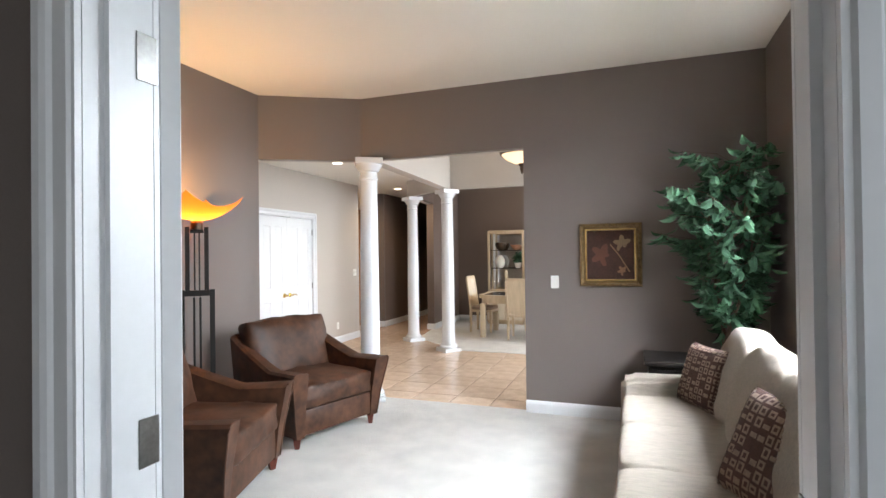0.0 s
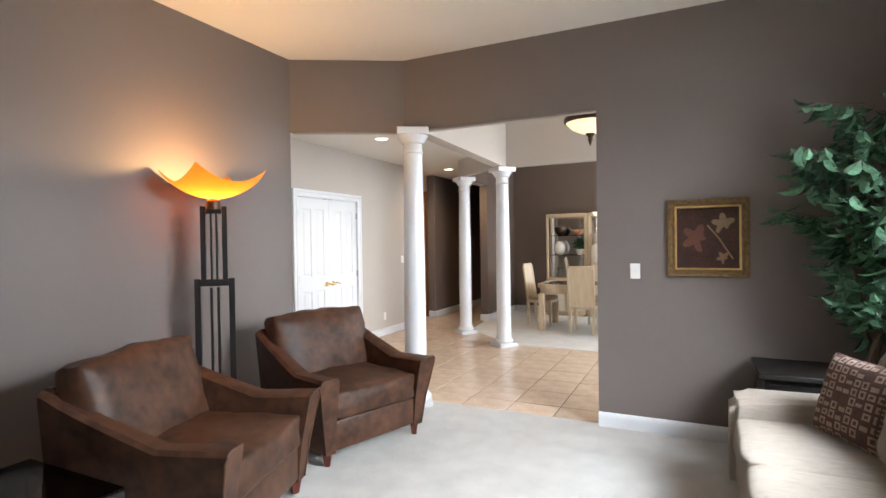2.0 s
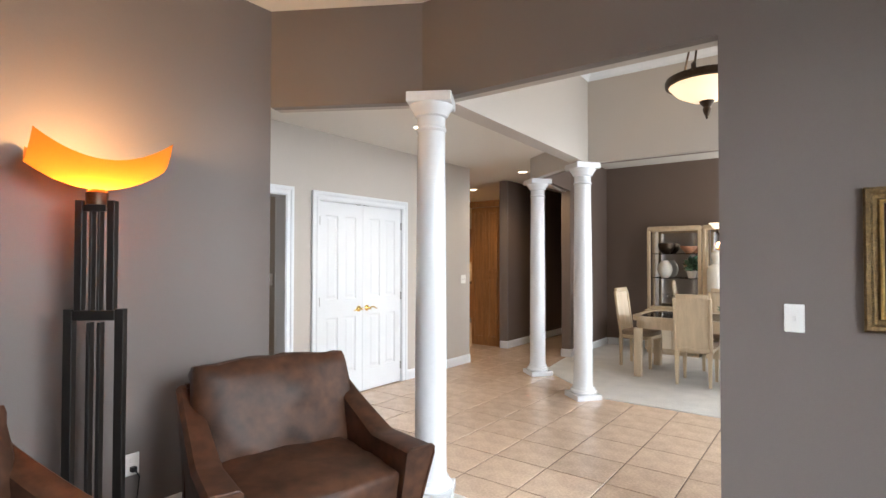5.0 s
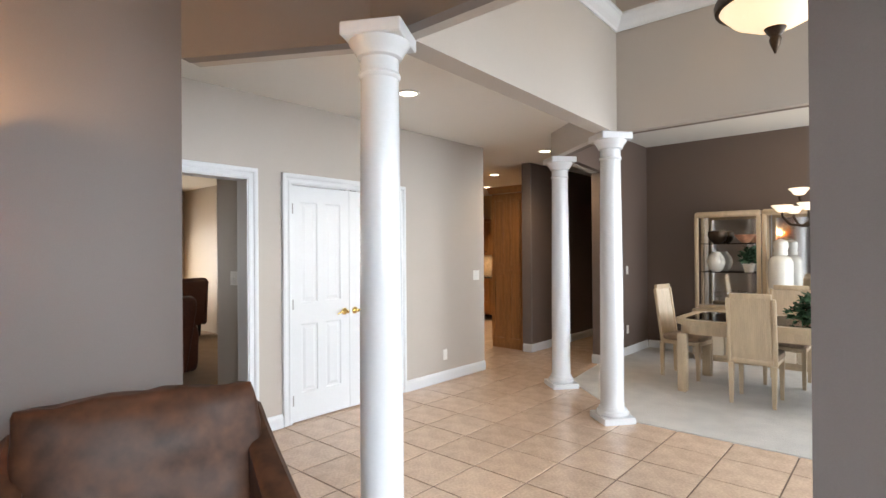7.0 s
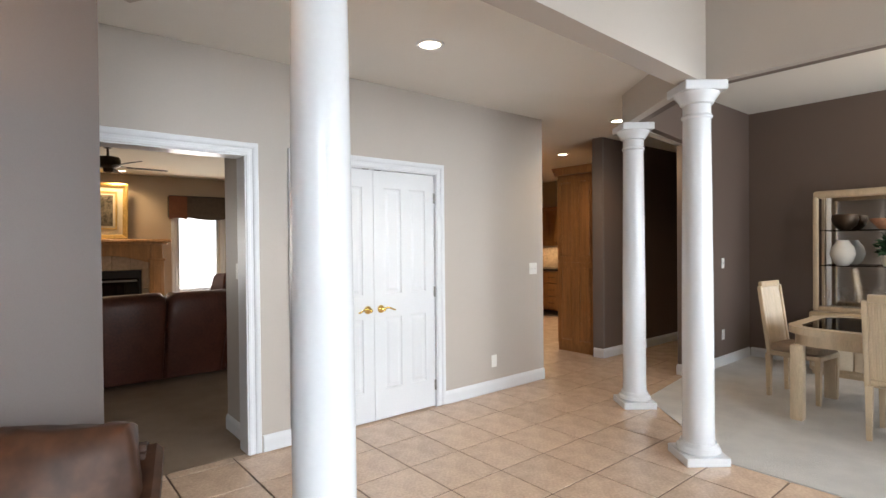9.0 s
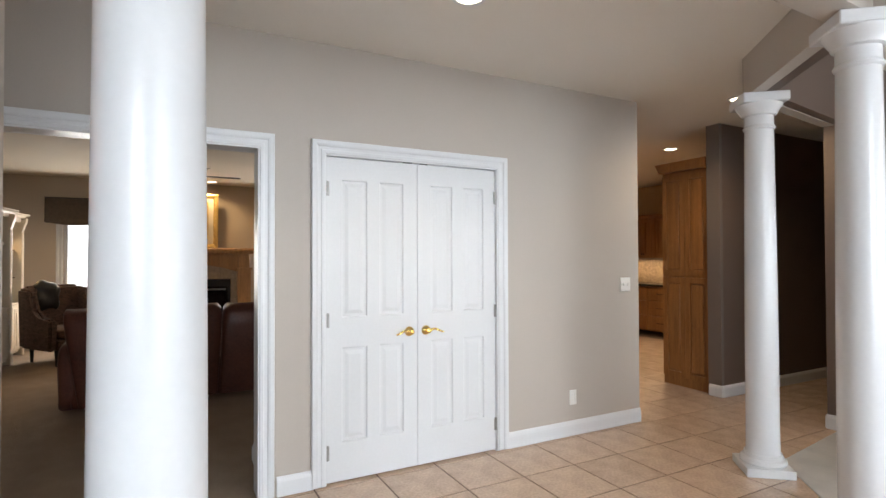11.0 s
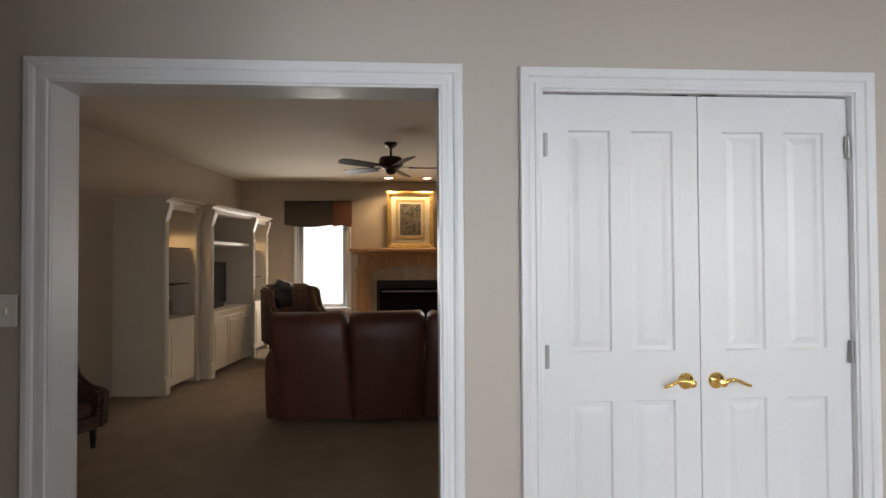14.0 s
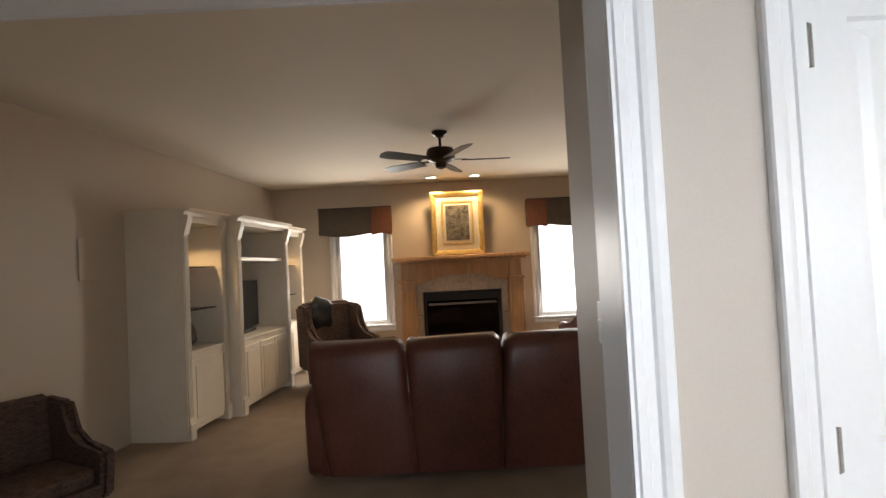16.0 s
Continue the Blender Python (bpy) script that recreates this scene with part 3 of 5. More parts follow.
def panel_door(parent, y0, y1, z0, z1, x):
    """A door leaf in the plane x, with two tall raised panels over two short ones."""
    th = 0.036
    st, mid = 0.10, 0.085
    pw = (y1 - y0 - 2 * st - mid) / 2
    cols = [(y0 + st, y0 + st + pw), (y1 - st - pw, y1 - st)]
    rows = [(z0 + 0.24, z0 + 0.83), (z0 + 1.02, z1 - 0.14)]
    bm = boxes((x - th, x, y0, y0 + st, z0, z1), (x - th, x, y1 - st, y1, z0, z1), (x - th, x, cols[0][1], cols[1][0], z0, z1))
    for c in cols:
        box(bm, x - th, x, *c, z0, rows[0][0])
        box(bm, x - th, x, *c, rows[0][1], rows[1][0])
        box(bm, x - th, x, *c, rows[1][1], z1)
    part("leaf", bm, WHITE, parent, "", False)
    for c in cols:
        for r in rows:
            b2 = bmesh.new()
            rings = []
            for inset, dep in ((0, 0.0005), (0.006, 0.009), (0.022, 0.010), (0.045, 0.003)):
                rings.append([b2.verts.new((x - dep, yy, zz)) for yy, zz in ((c[0] + inset, r[0] + inset), (c[1] - inset, r[0] + inset), (c[1] - inset, r[1] - inset), (c[0] + inset, r[1] - inset))])
            for a, b in zip(rings, rings[1:]):
                for i in range(4):
                    b2.faces.new((a[i], a[(i + 1) % 4], b[(i + 1) % 4], b[i]))
            b2.faces.new(rings[-1])
            part("panel", b2, WHITE, parent, "raised door panel", False)


ymid = (CD0 + CD1) / 2
for k, (y0, y1) in enumerate(((CD0 + 0.003, ymid - 0.002), (ymid + 0.002, CD1 - 0.003))):
    d = tagged(new("door_%d" % (k + 1)), "closed white panelled closet door with brass lever", "door", "closet doors", "structure")
    d.location = (XC - 0.012, y0 if k == 0 else y1, 0)
    panel_door(d, *((0, y1 - y0) if k == 0 else (y0 - y1, 0)), 0.012, CDH - 0.005, 0)
    lever(d, -1 if k == 0 else 1, 0.001, (y1 - y0 - 0.06) * (1 if k == 0 else -1), 0.915)
    for z in (0.2, 1.02, 1.84):
        hinge(d, 0.011, 0.004 if k == 0 else -0.004, z)

for k, y in enumerate((ymid - 0.07, ymid + 0.05)):
    structure("trim_ball_catch", boxes((XC - 0.03, XC - 0.008, y - 0.03, y + 0.03, CDH - 0.0048, CDH - 0.0005)), BLACK, "small dark ball catch above the closet doors")

# open leaves of the study doorway
for sx, x, turn in ((1, DX0 + 0.003, 146), (-1, DX1 + 0.075, 10)):
    d = tagged(new("door_3" if sx > 0 else "door_4"), "open white painted study door on steel hinges", "door", "study doors", "structure")
    d.matrix_basis = pose(x, 0.772 if sx > 0 else 0.795, 0, 0, 0, turn)
    lo, hi = (-0.038, 0) if sx > 0 else (0, 0.038)
    bm = boxes((0.004, 0.10, lo, hi, 0.02, DH - 0.01), (0.41, 0.505, lo, hi, 0.02, DH - 0.01), (0.10, 0.41, lo, hi, 0.02, 0.25), (0.10, 0.41, lo, hi, DH - 0.15, DH - 0.01), r=0.002)
    part("leaf", bm, WHITE, d, "", False)
    part("panel", boxes((0.10, 0.41, lo * 0.6 + hi * 0.4, lo * 0.4 + hi * 0.6, 0.25, DH - 0.15)), GLASS, d, "glass panel", False)
    for z in (0.25, 1.135, 1.862):
        bm = lathe([(0.008, -0.048), (0.008, 0.048)], 12)
        box(bm, -0.001, 0.0035, *((lo, 0) if sx > 0 else (0, hi)), -0.046, 0.046)
        part("hinge", bm, STEEL, d, "brushed steel hinge plate")
for x, s in ((DX0, 1), (DX1, -1)):
    for z in (1.135, 1.862):
        x0, x1 = sorted((x, x + s * 0.003))
        structure("trim_hinge_plate", boxes((x0, x1, 0.722, 0.766, z - 0.046, z + 0.046), r=0.001), STEEL, "brushed steel hinge leaf on the jamb")


# ---- columns ----
def column(x, y):
    c = thing("column", (x, y, 0), "white painted round column on a square plinth", "column", "foyer columns")
    part("plinth", boxes((-0.142, 0.142, -0.142, 0.142, 0, 0.055), r=0.004), COLUMN, c, "", False)
    part("base", lathe([(0.128, 0.055), (0.137, 0.07), (0.132, 0.09), (0.117, 0.10), (0.115, 0.11), (0.111, 0.125)], 40), COLUMN, c)
    prof = [(0.104, 0.124), (0.099, 0.14)] + [(0.097 - 0.012 * max(0, (i / 12 - 0.3) / 0.7) ** 1.4, 0.14 + 2.1 * i / 12) for i in range(1, 13)]
    prof += [(0.092, 2.245), (0.096, 2.255), (0.092, 2.265), (0.086, 2.27), (0.086, 2.33)]
    part("shaft", lathe(prof, 48), COLUMN, c)
    part("capital", lathe([(0.086, 2.33), (0.102, 2.338), (0.105, 2.35), (0.118, 2.37), (0.136, 2.395), (0.138, 2.405)], 40), COLUMN, c)
    part("abacus", boxes((-0.138, 0.138, -0.138, 0.138, 2.405, 2.4665), r=0.006), COLUMN, c, "", False)
    return c


first = column(-2.455, 4.80)
first.matrix_basis = pose(-2.455, 4.80, 0, 0, 0, 30)
copy_thing(first, pose(-3.475, 8.30, 0, 0, 0, -39))
copy_thing(first, pose(-2.58, 7.56, 0, 0, 0, -39))


# ---- living room things ----
def boxed(sx, sy, sz, at=(0, 0, 0), m=None, r=0.035, bulge=0.02, ear=0.0, seed=0.0, crease=0.006):
    """A boxed cushion: a rounded block with puffed faces, pulled corners and soft creases."""
    bm = bmesh.new()
    bmesh.ops.create_cube(bm, size=2)
    bmesh.ops.subdivide_edges(bm, edges=bm.edges[:], cuts=13, use_grid_fill=True)
    h = Vector((sx / 2, sy / 2, sz / 2))
    for v in bm.verts:
        n = v.co.copy()
        p = Vector([n[k] * h[k] for k in range(3)])
        inner = Vector([max(-h[k] + r, min(h[k] - r, p[k])) for k in range(3)])
        d = p - inner
        if d.length > 1e-6:
            p = inner + d.normalized() * r
        for k in range(3):
            a, b = n[(k + 1) % 3], n[(k + 2) % 3]
            p[k] += bulge * n[k] * (1 - a * a) * (1 - b * b)
        p.y += ear * n.y * max(0, n.z) ** 3
        p.z += ear * max(0, n.z) * abs(n.y) ** 4
        p += crease * noise.noise_vector(p * 7 + Vector((seed, 0, 0))) + crease * 0.5 * noise.noise_vector(p * 19 + Vector((0, seed, 0)))
        p += Vector(at)
        v.co = m @ p if m else p
    return bm


def armchair(x, y, turn):
    c = thing("armchair", (x, y, 0), "brown suede armchair with sloping arms and wooden feet", "armchair", "living room armchairs", turn)
    part("seat_base", boxes((-0.36, 0.43, -0.36, 0.36, 0.09, 0.29), r=0.02, seg=2), SUEDE, c)
    part("seat_cushion", boxed(0.76, 0.70, 0.19, (0.075, 0, 0.385), r=0.03, bulge=0.022, crease=0.012, seed=x), SUEDE, c)
    for zz in (0.315, 0.455):
        part("seat_piping", tube([(0.44, -0.335, zz), (0.458, 0, zz), (0.44, 0.335, zz)], 0.006, 6), SUEDE, c)
    part("back_cushion", boxed(0.20, 0.77, 0.52, (0, 0, 0), pose(-0.27, 0, 0.64, 0, -14, 0), r=0.045, bulge=0.035, ear=0.018, crease=0.016, seed=3 + y), SUEDE, c)
    back = prism([(-0.30, 0.08), (-0.36, 0.08), (-0.47, 0.78), (-0.45, 0.81), (-0.38, 0.81), (-0.30, 0.5)], -0.43, 0.43, "y")
    bmesh.ops.bevel(back, geom=back.edges[:], offset=0.02, segments=2, affect="EDGES")
    part("backrest", back, SUEDE, c)
    for s in (-1, 1):
        bm = bmesh.new()
        rings = []
        n = 22
        for i in range(n + 1):
            t = i / n
            top = 0.80 - 0.225 * min(1, max(0, (t - 0.02) / 0.62)) ** 0.8 + 0.035 * max(0, t - 0.6)
            flare = 0.045 * t
            ring = []
            for a, b in [(0.345, 0.08), (0.41 + flare * 0.2, 0.08), (0.425 + flare * 0.6, top * 0.5), (0.455 + flare, top - 0.05), (0.455 + flare, top - 0.018), (0.435 + flare, top), (0.375, top - 0.004), (0.356, top - 0.02), (0.348, 0.3)]:
                lean = 0.075 * t * max(0, (b - 0.08) / 0.5) ** 1.5
                ring.append(bm.verts.new((-0.43 + 0.86 * t + lean, s * a, b)))
            rings.append(ring)
        k = len(rings[0])
        for a, b in zip(rings, rings[1:]):
            for i in range(k):
                bm.faces.new((a[i], a[(i + 1) % k], b[(i + 1) % k], b[i]))
        bm.faces.new(rings[0][::-1])
        bm.faces.new(rings[-1])
        part("arm", bm, SUEDE, c)
        part("arm_welt", tube([(0.433 + 0.075 * max(0, (b - 0.08) / 0.5) ** 1.5, s * a, b) for a, b in ((0.42, 0.085), (0.452, 0.29), (0.50, 0.54), (0.497, 0.575), (0.48, 0.59), (0.375, 0.586))], 0.006, 6), SUEDE, c, "raised seam along the arm front")
        for fx in (-0.34, 0.39):
            part("foot", lathe([(0.024, 0.0), (0.042, 0.092)], 4, at=(fx, s * 0.385, 0)), FOOT, c, "reddish tapered wooden foot", False)
    return c


FLOOR = 0.008
armchair(-2.59, 3.87, -18).location.z = FLOOR
armchair(-2.54, 2.53, 17).location.z = FLOOR


def torchiere(x, y):
    c = thing("floor_lamp", (x, y, FLOOR), "lit torchiere with amber glass dish on black stepped rails", "lamp", turn=-47)
    part("base", boxes((-0.13, 0.13, -0.14, 0.14, 0, 0.03), r=0.006), BLACKWOOD, c)
    for yy in (-0.108, -0.022, 0.022, 0.108):
        outer = abs(yy) > 0.1
        part("rail", boxes((-0.02, 0.02, yy - (0.019 if outer else 0.008), yy + (0.019 if outer else 0.008), 0.03, 1.22 if outer else 1.16), r=0.002), BLACKWOOD, c, "", False)
    part("collar", boxes((-0.022, 0.022, -0.089, 0.089, 1.17, 1.215), r=0.002), BLACKWOOD, c, "", False)
    for yy in (-0.068, -0.017, 0.017, 0.068):
        outer = abs(yy) > 0.06
        part("upper_rail", boxes((-0.02, 0.02, yy - (0.016 if outer else 0.006), yy + (0.016 if outer else 0.006), 1.215, 1.71 if outer else 1.69), r=0.002), BLACKWOOD, c, "", False)
    part("crosspiece", boxes((-0.021, 0.021, -0.048, 0.048, 1.66, 1.69), r=0.002), BLACKWOOD, c, "", False)
    part("neck", lathe([(0.045, 1.69), (0.045, 1.745), (0.03, 1.76)], 20), BRONZE, c)
    bm = bmesh.new()
    n = 24
    half = 0.262
    g = [[None] * (n + 1) for _ in range(n + 1)]
    for i in range(n + 1):
        for j in range(n + 1):
            u, v = 2 * i / n - 1, 2 * j / n - 1
            a, b = half * u * (1 - 0.05 * v * v), half * v * (1 - 0.05 * u * u)
            g[i][j] = bm.verts.new((*(Matrix.Rotation(radians(35.4), 2) @ Vector((a, b))), 1.762 + 0.20 * ((u * u + v * v) / 2) ** 1.05))
    for i in range(n):
        for j in range(n):
            bm.faces.new((g[i][j], g[i + 1][j], g[i + 1][j + 1], g[i][j + 1]))
    part("shade", bm, AMBER, c, "glowing amber glass dish with raised corners")


torchiere(-3.118, 3.196)

c = thing("side_table", (-2.62, 1.72, FLOOR), "low black side table with a glass top", "side table")
part("glass_top", boxes((-0.32, 0.36, -0.28, 0.28, 0.46, 0.475), r=0.003), SMOKE, c, "dark glass top")
part("frame", boxes((-0.32, 0.36, -0.28, -0.25, 0.42, 0.458), (-0.32, 0.36, 0.25, 0.28, 0.42, 0.458), (-0.32, -0.29, -0.25, 0.25, 0.42, 0.458), (0.33, 0.36, -0.25, 0.25, 0.42, 0.458), r=0.002), BLACKWOOD, c)
for a in (-0.305, 0.345):
    for b in (-0.265, 0.265):
        part("leg", boxes((a - 0.015, a + 0.015, b - 0.015, b + 0.015, 0, 0.42), r=0.002), BLACKWOOD, c)


def sofa():
    c = thing("sofa", (0, 0, FLOOR), "cream chenille sofa with loose cushions under the window", "sofa")
    x0, x1, y0, y1 = -0.005, 1.0, 1.72, 4.20
    part("seat_base", boxes((x0 + 0.03, x1 - 0.05, y0 + 0.2, y1 - 0.2, 0.06, 0.30), r=0.02, seg=2), SOFA, c)
    for a in (y0 + 0.01, y1 - 0.25):
        bm = prism([(x0, 0.05), (x1, 0.05), (x1, 0.66), (x0 + 0.55, 0.585), (x0 + 0.06, 0.575), (x0, 0.54)], a, a + 0.24, "y")
        bmesh.ops.bevel(bm, geom=bm.edges[:], offset=0.04, segments=3, affect="EDGES")
        part("arm", bm, SOFA, c)
    bm = prism([(0.68, 0.05), (1.0, 0.05), (1.04, 0.80), (1.0, 0.86), (0.90, 0.86), (0.80, 0.5)], y0 + 0.02, y1 - 0.02, "y")
    bmesh.ops.bevel(bm, geom=bm.edges[:], offset=0.035, segments=3, affect="EDGES")
    part("backrest", bm, SOFA, c)
    w = (y1 - y0 - 0.5) / 3
    for i in range(3):
        yc = y0 + 0.25 + w * (i + 0.5)
        part("seat_cushion", cushion(0.76, w - 0.004, 0.19, (0.385, yc, 0.385), 0.2, wrinkle=0.012, seed=i), SOFA, c)
        m = pose(0.72, yc, 0.70, 0, 18, 0) @ pose(0, 0, 0, 4 * (i - 1), 0, 0)
        part("back_cushion", cushion(0.27, w + 0.01, 0.56, (0, 0, 0), 0.42, m, wrinkle=0.02, seed=7 + i), SOFA, c, "plump loose cushion")
    for a in (x0 + 0.08, x1 - 0.1):
        for b in (y0 + 0.1, y1 - 0.1):
            part("foot", boxes((a - 0.03, a + 0.03, b - 0.03, b + 0.03, 0, 0.065)), FOOT, c)


sofa()


def throw_pillow(at, rx, ry, rz, size):
    c = thing("throw_pillow", (0, 0, 0), "maroon throw pillow woven with tan squares on the sofa", "pillow", "throw pillows")
    c.matrix_basis = pose(*at, rx, ry, rz)

    def body(u, v, s, lift=0.0):
        f = max(0, (1 - u ** 4) * (1 - v ** 4)) ** 0.5
        corner = 1 - 0.08 * (1 - u * u) - 0.08 * (1 - v * v)
        return Vector((u * size / 2 * (1 - 0.06 * (1 - v * v)), v * size / 2 * (1 - 0.06 * (1 - u * u)), s * (0.088 * f * corner + lift)))
    bm = bmesh.new()
    n = 16
    for s in (-1, 1):
        g = [[bm.verts.new(body(2 * i / n - 1, 2 * j / n - 1, s)) for j in range(n + 1)] for i in range(n + 1)]
        for i in range(n):
            for j in range(n):
                bm.faces.new((g[i][j], g[i + 1][j], g[i + 1][j + 1], g[i][j + 1]))
    bmesh.ops.remove_doubles(bm, verts=bm.verts, dist=0.0006)
    part("cover", bm, CHECK_B, c)
    rnd = random.Random(5)
    bm = bmesh.new()
    k = 9
    for s in (-1, 1):
        for i in range(k):
            for j in range(k):
                u, v = (i + 0.5) / k * 2 - 1, (j + 0.5) / k * 2 - 1
                w = 0.085
                kind = rnd.random()
                if kind < 0.12:
                    continue
                u += rnd.uniform(-0.02, 0.02)
                h = w * rnd.uniform(0.8, 1.15)
                if kind < 0.62:
                    quads = [(u - w, v - h, u + w, v - h + 0.045), (u - w, v + h - 0.045, u + w, v + h), (u - w, v - h + 0.045, u - w + 0.045, v + h - 0.045), (u + w - 0.045, v - h + 0.045, u + w, v + h - 0.045)]
                else:
                    quads = [(u - w, v - h, u + w, v + h * 0.2)]
                for a0, b0, a1, b1 in quads:
                    bm.faces.new([bm.verts.new(body(max(-0.99, min(0.99, a)), max(-0.99, min(0.99, b)), s, 0.004)) for a, b in ((a0, b0), (a1, b0), (a1, b1), (a0, b1))])
    tagged(part("weave", bm, CHECK_A, c, "tan woven squares", False), kind="stuff")
    return c


throw_pillow((0.52, 3.74, 0.665), 72, 0, -62, 0.42)
throw_pillow((0.60, 2.36, 0.68), 66, 0, -66, 0.46)

c = thing("end_table", (0.43, 4.54, FLOOR), "dark wooden end table in the corner behind the sofa", "end table")
part("tabletop", boxes((-0.27, 0.27, -0.25, 0.25, 0.60, 0.635), r=0.006), BLACKWOOD, c)
part("body", boxes((-0.24, 0.24, -0.22, 0.22, 0.06, 0.60), r=0.003), BLACKWOOD, c)
part("drawer", boxes((-0.21, 0.21, -0.229, -0.221, 0.42, 0.57), r=0.002), BLACKWOOD, c)
for a in (-0.21, 0.21):
    for b in (-0.19, 0.19):
        part("foot", boxes((a - 0.02, a + 0.02, b - 0.02, b + 0.02, 0, 0.06)), BLACKWOOD, c)


def ficus(x, y):
    c = thing("ficus_plant", (x, y, FLOOR), "tall leafy green artificial ficus in a dark pot", "plant")
    part("pot", lathe([(0.11, 0), (0.14, 0.24), (0.15, 0.25), (0.15, 0.27), (0.13, 0.27), (0.12, 0.22)], 28), BLACKWOOD, c, "dark pot")
    rnd = random.Random(11)
    trunk = bmesh.new()
    limbs = []
    for k in range(3):
        a = k * 2.1
        pts = [Vector((0.05 * math.cos(a), 0.05 * math.sin(a), 0.22))]
        for i in range(1, 12):
            z = 0.22 + i * 0.165
            s = 0.035 + 0.012 * i
            pts.append(Vector((s * math.cos(a + i * 0.55) + 0.02 * rnd.uniform(-1, 1), s * math.sin(a + i * 0.55) + 0.02 * rnd.uniform(-1, 1), z)))
        tube(pts, 0.017, 7, trunk, 0.006)
        limbs.append(pts)
    part("trunk", trunk, BARK, c, "twisted thin trunks")
    twigs, leaves = bmesh.new(), bmesh.new()

    def leaf(p, d, size):
        d = d.normalized()
        side = d.cross(Vector((0, 0, 1)))
        if side.length < 0.1:
            side = Vector((1, 0, 0))
        side.normalize()
        side = (side + rnd.uniform(-0.7, 0.7) * d.cross(side)).normalized()
        nrm = d.cross(side)
        w = size * 0.23
        rows = [(0.0, 0.0, 0.0), (0.25, 0.8, 0.05), (0.5, 1.0, 0.06), (0.78, 0.6, 0.0), (1.0, 0.0, -0.12)]
        prev = None
        for t, ww, lift in rows:
            mid = p + d * size * t + nrm * size * lift
            if ww == 0:
                cur = [leaves.verts.new(mid)]
            else:
                cur = [leaves.verts.new(mid - side * w * ww + nrm * w * 0.35), leaves.verts.new(mid), leaves.verts.new(mid + side * w * ww + nrm * w * 0.35)]
            if prev:
                if len(prev) == 1:
                    leaves.faces.new((prev[0], cur[0], cur[1]))
                    leaves.faces.new((prev[0], cur[1], cur[2]))
                elif len(cur) == 1:
                    leaves.faces.new((prev[0], prev[1], cur[0]))
                    leaves.faces.new((prev[1], prev[2], cur[0]))
                else:
                    leaves.faces.new((prev[0], prev[1], cur[1], cur[0]))
                    leaves.faces.new((prev[1], prev[2], cur[2], cur[1]))
            prev = cur
    for b in range(74):
        z = 0.95 + 1.22 * (b / 73) ** 0.9
        wide = 0.12 + 0.36 * min(1, (z - 0.9) / 0.8)
        if z > 2.0:
            wide *= 0.8
        a = b * 2.4 + rnd.uniform(-0.3, 0.3)
        base = limbs[b % 3][max(1, min(11, int((z - 0.32) / 0.165)))]
        r = wide * rnd.uniform(0.55, 1.15)
        if b % 17 == 9 and z > 1.5:
            r *= 1.3
        end = Vector((r * math.cos(a), r * math.sin(a), z + rnd.uniform(-0.02, 0.12)))
        end.x = max(-0.50, min(end.x, 1.06 - x))
        end.y = min(end.y, 4.80 - y)
        mid = (base + end) / 2 + Vector((0, 0, 0.07))
        tube([base, mid, end], 0.004, 4, twigs, 0.0015)
        for q in range(21):
            t = rnd.uniform(0.3, 1.0)
            p = base * (1 - t) ** 2 + mid * 2 * t * (1 - t) + end * t * t
            out = Vector((end.x, end.y, 0)).normalized() if r > 0.01 else Vector((1, 0, 0))
            d = out * rnd.uniform(0.1, 1.0) + Vector((rnd.uniform(-0.8, 0.8), rnd.uniform(-0.8, 0.8), rnd.uniform(-1.3, 0.15)))
            if p.x + x > 1.03 or p.y + y > 4.76:
                d.x, d.y = -abs(d.x), -abs(d.y)
            leaf(p, d, rnd.uniform(0.10, 0.165))
    tagged(part("twig_growth", twigs, BARK, c), kind="stuff")
    lv = part("leaves", leaves, LEAFM, c, "glossy pointed green leaves")
    tagged(lv, kind="stuff")


ficus(0.80, 4.50)


def frame_of(bm, x0, x1, z0, z1, w, d, y, steps):
    """A moulded picture frame facing -y: rings of (inset, depth)."""
    rings = [[bm.verts.new((a, y - dep, b)) for a, b in ((x0 + i, z0 + i), (x1 - i, z0 + i), (x1 - i, z1 - i), (x0 + i, z1 - i))] for i, dep in steps]
    for r0, r1 in zip(rings, rings[1:]):
        for k in range(4):
            bm.faces.new((r0[k], r0[(k + 1) % 4], r1[(k + 1) % 4], r1[k]))
    return bm


def leaf_shape(parent, cx, cz, size, turn, material, label, y):
    pts = []
    lobes = 5
    for i in range(40):
        a = math.pi * 2 * i / 40
        r = size * (0.45 + 0.45 * abs(math.cos(lobes * a / 2)) ** 1.6) * (1.0 if math.sin(a) > -0.8 else 0.6)
        pts.append((cx + r * math.cos(a + turn), cz + r * math.sin(a + turn)))
    return part("leaf_motif", prism(pts, y - 0.002, y, "y"), material, parent, label, False)


c = thing("framed_picture", (-0.097, 4.85, 1.458), "autumn leaf picture in an ornate antique gold frame on the wall", "picture")
part("frame", frame_of(bmesh.new(), -0.262, 0.262, -0.278, 0.278, 0.06, 0.03, 0, [(0, 0.001), (0, 0.022), (0.008, 0.03), (0.022, 0.028), (0.03, 0.018), (0.044, 0.016), (0.052, 0.022), (0.062, 0.018), (0.064, 0.006)]), GOLD, c, "bevelled antique gold frame", False)
part("fillet", frame_of(bmesh.new(), -0.212, 0.212, -0.228, 0.228, 0.01, 0.01, 0, [(0, 0.004), (0, 0.026), (0.006, 0.029), (0.012, 0.022), (0.014, 0.006)]), BRIGHTGOLD, c, "bright gold inner fillet", False)
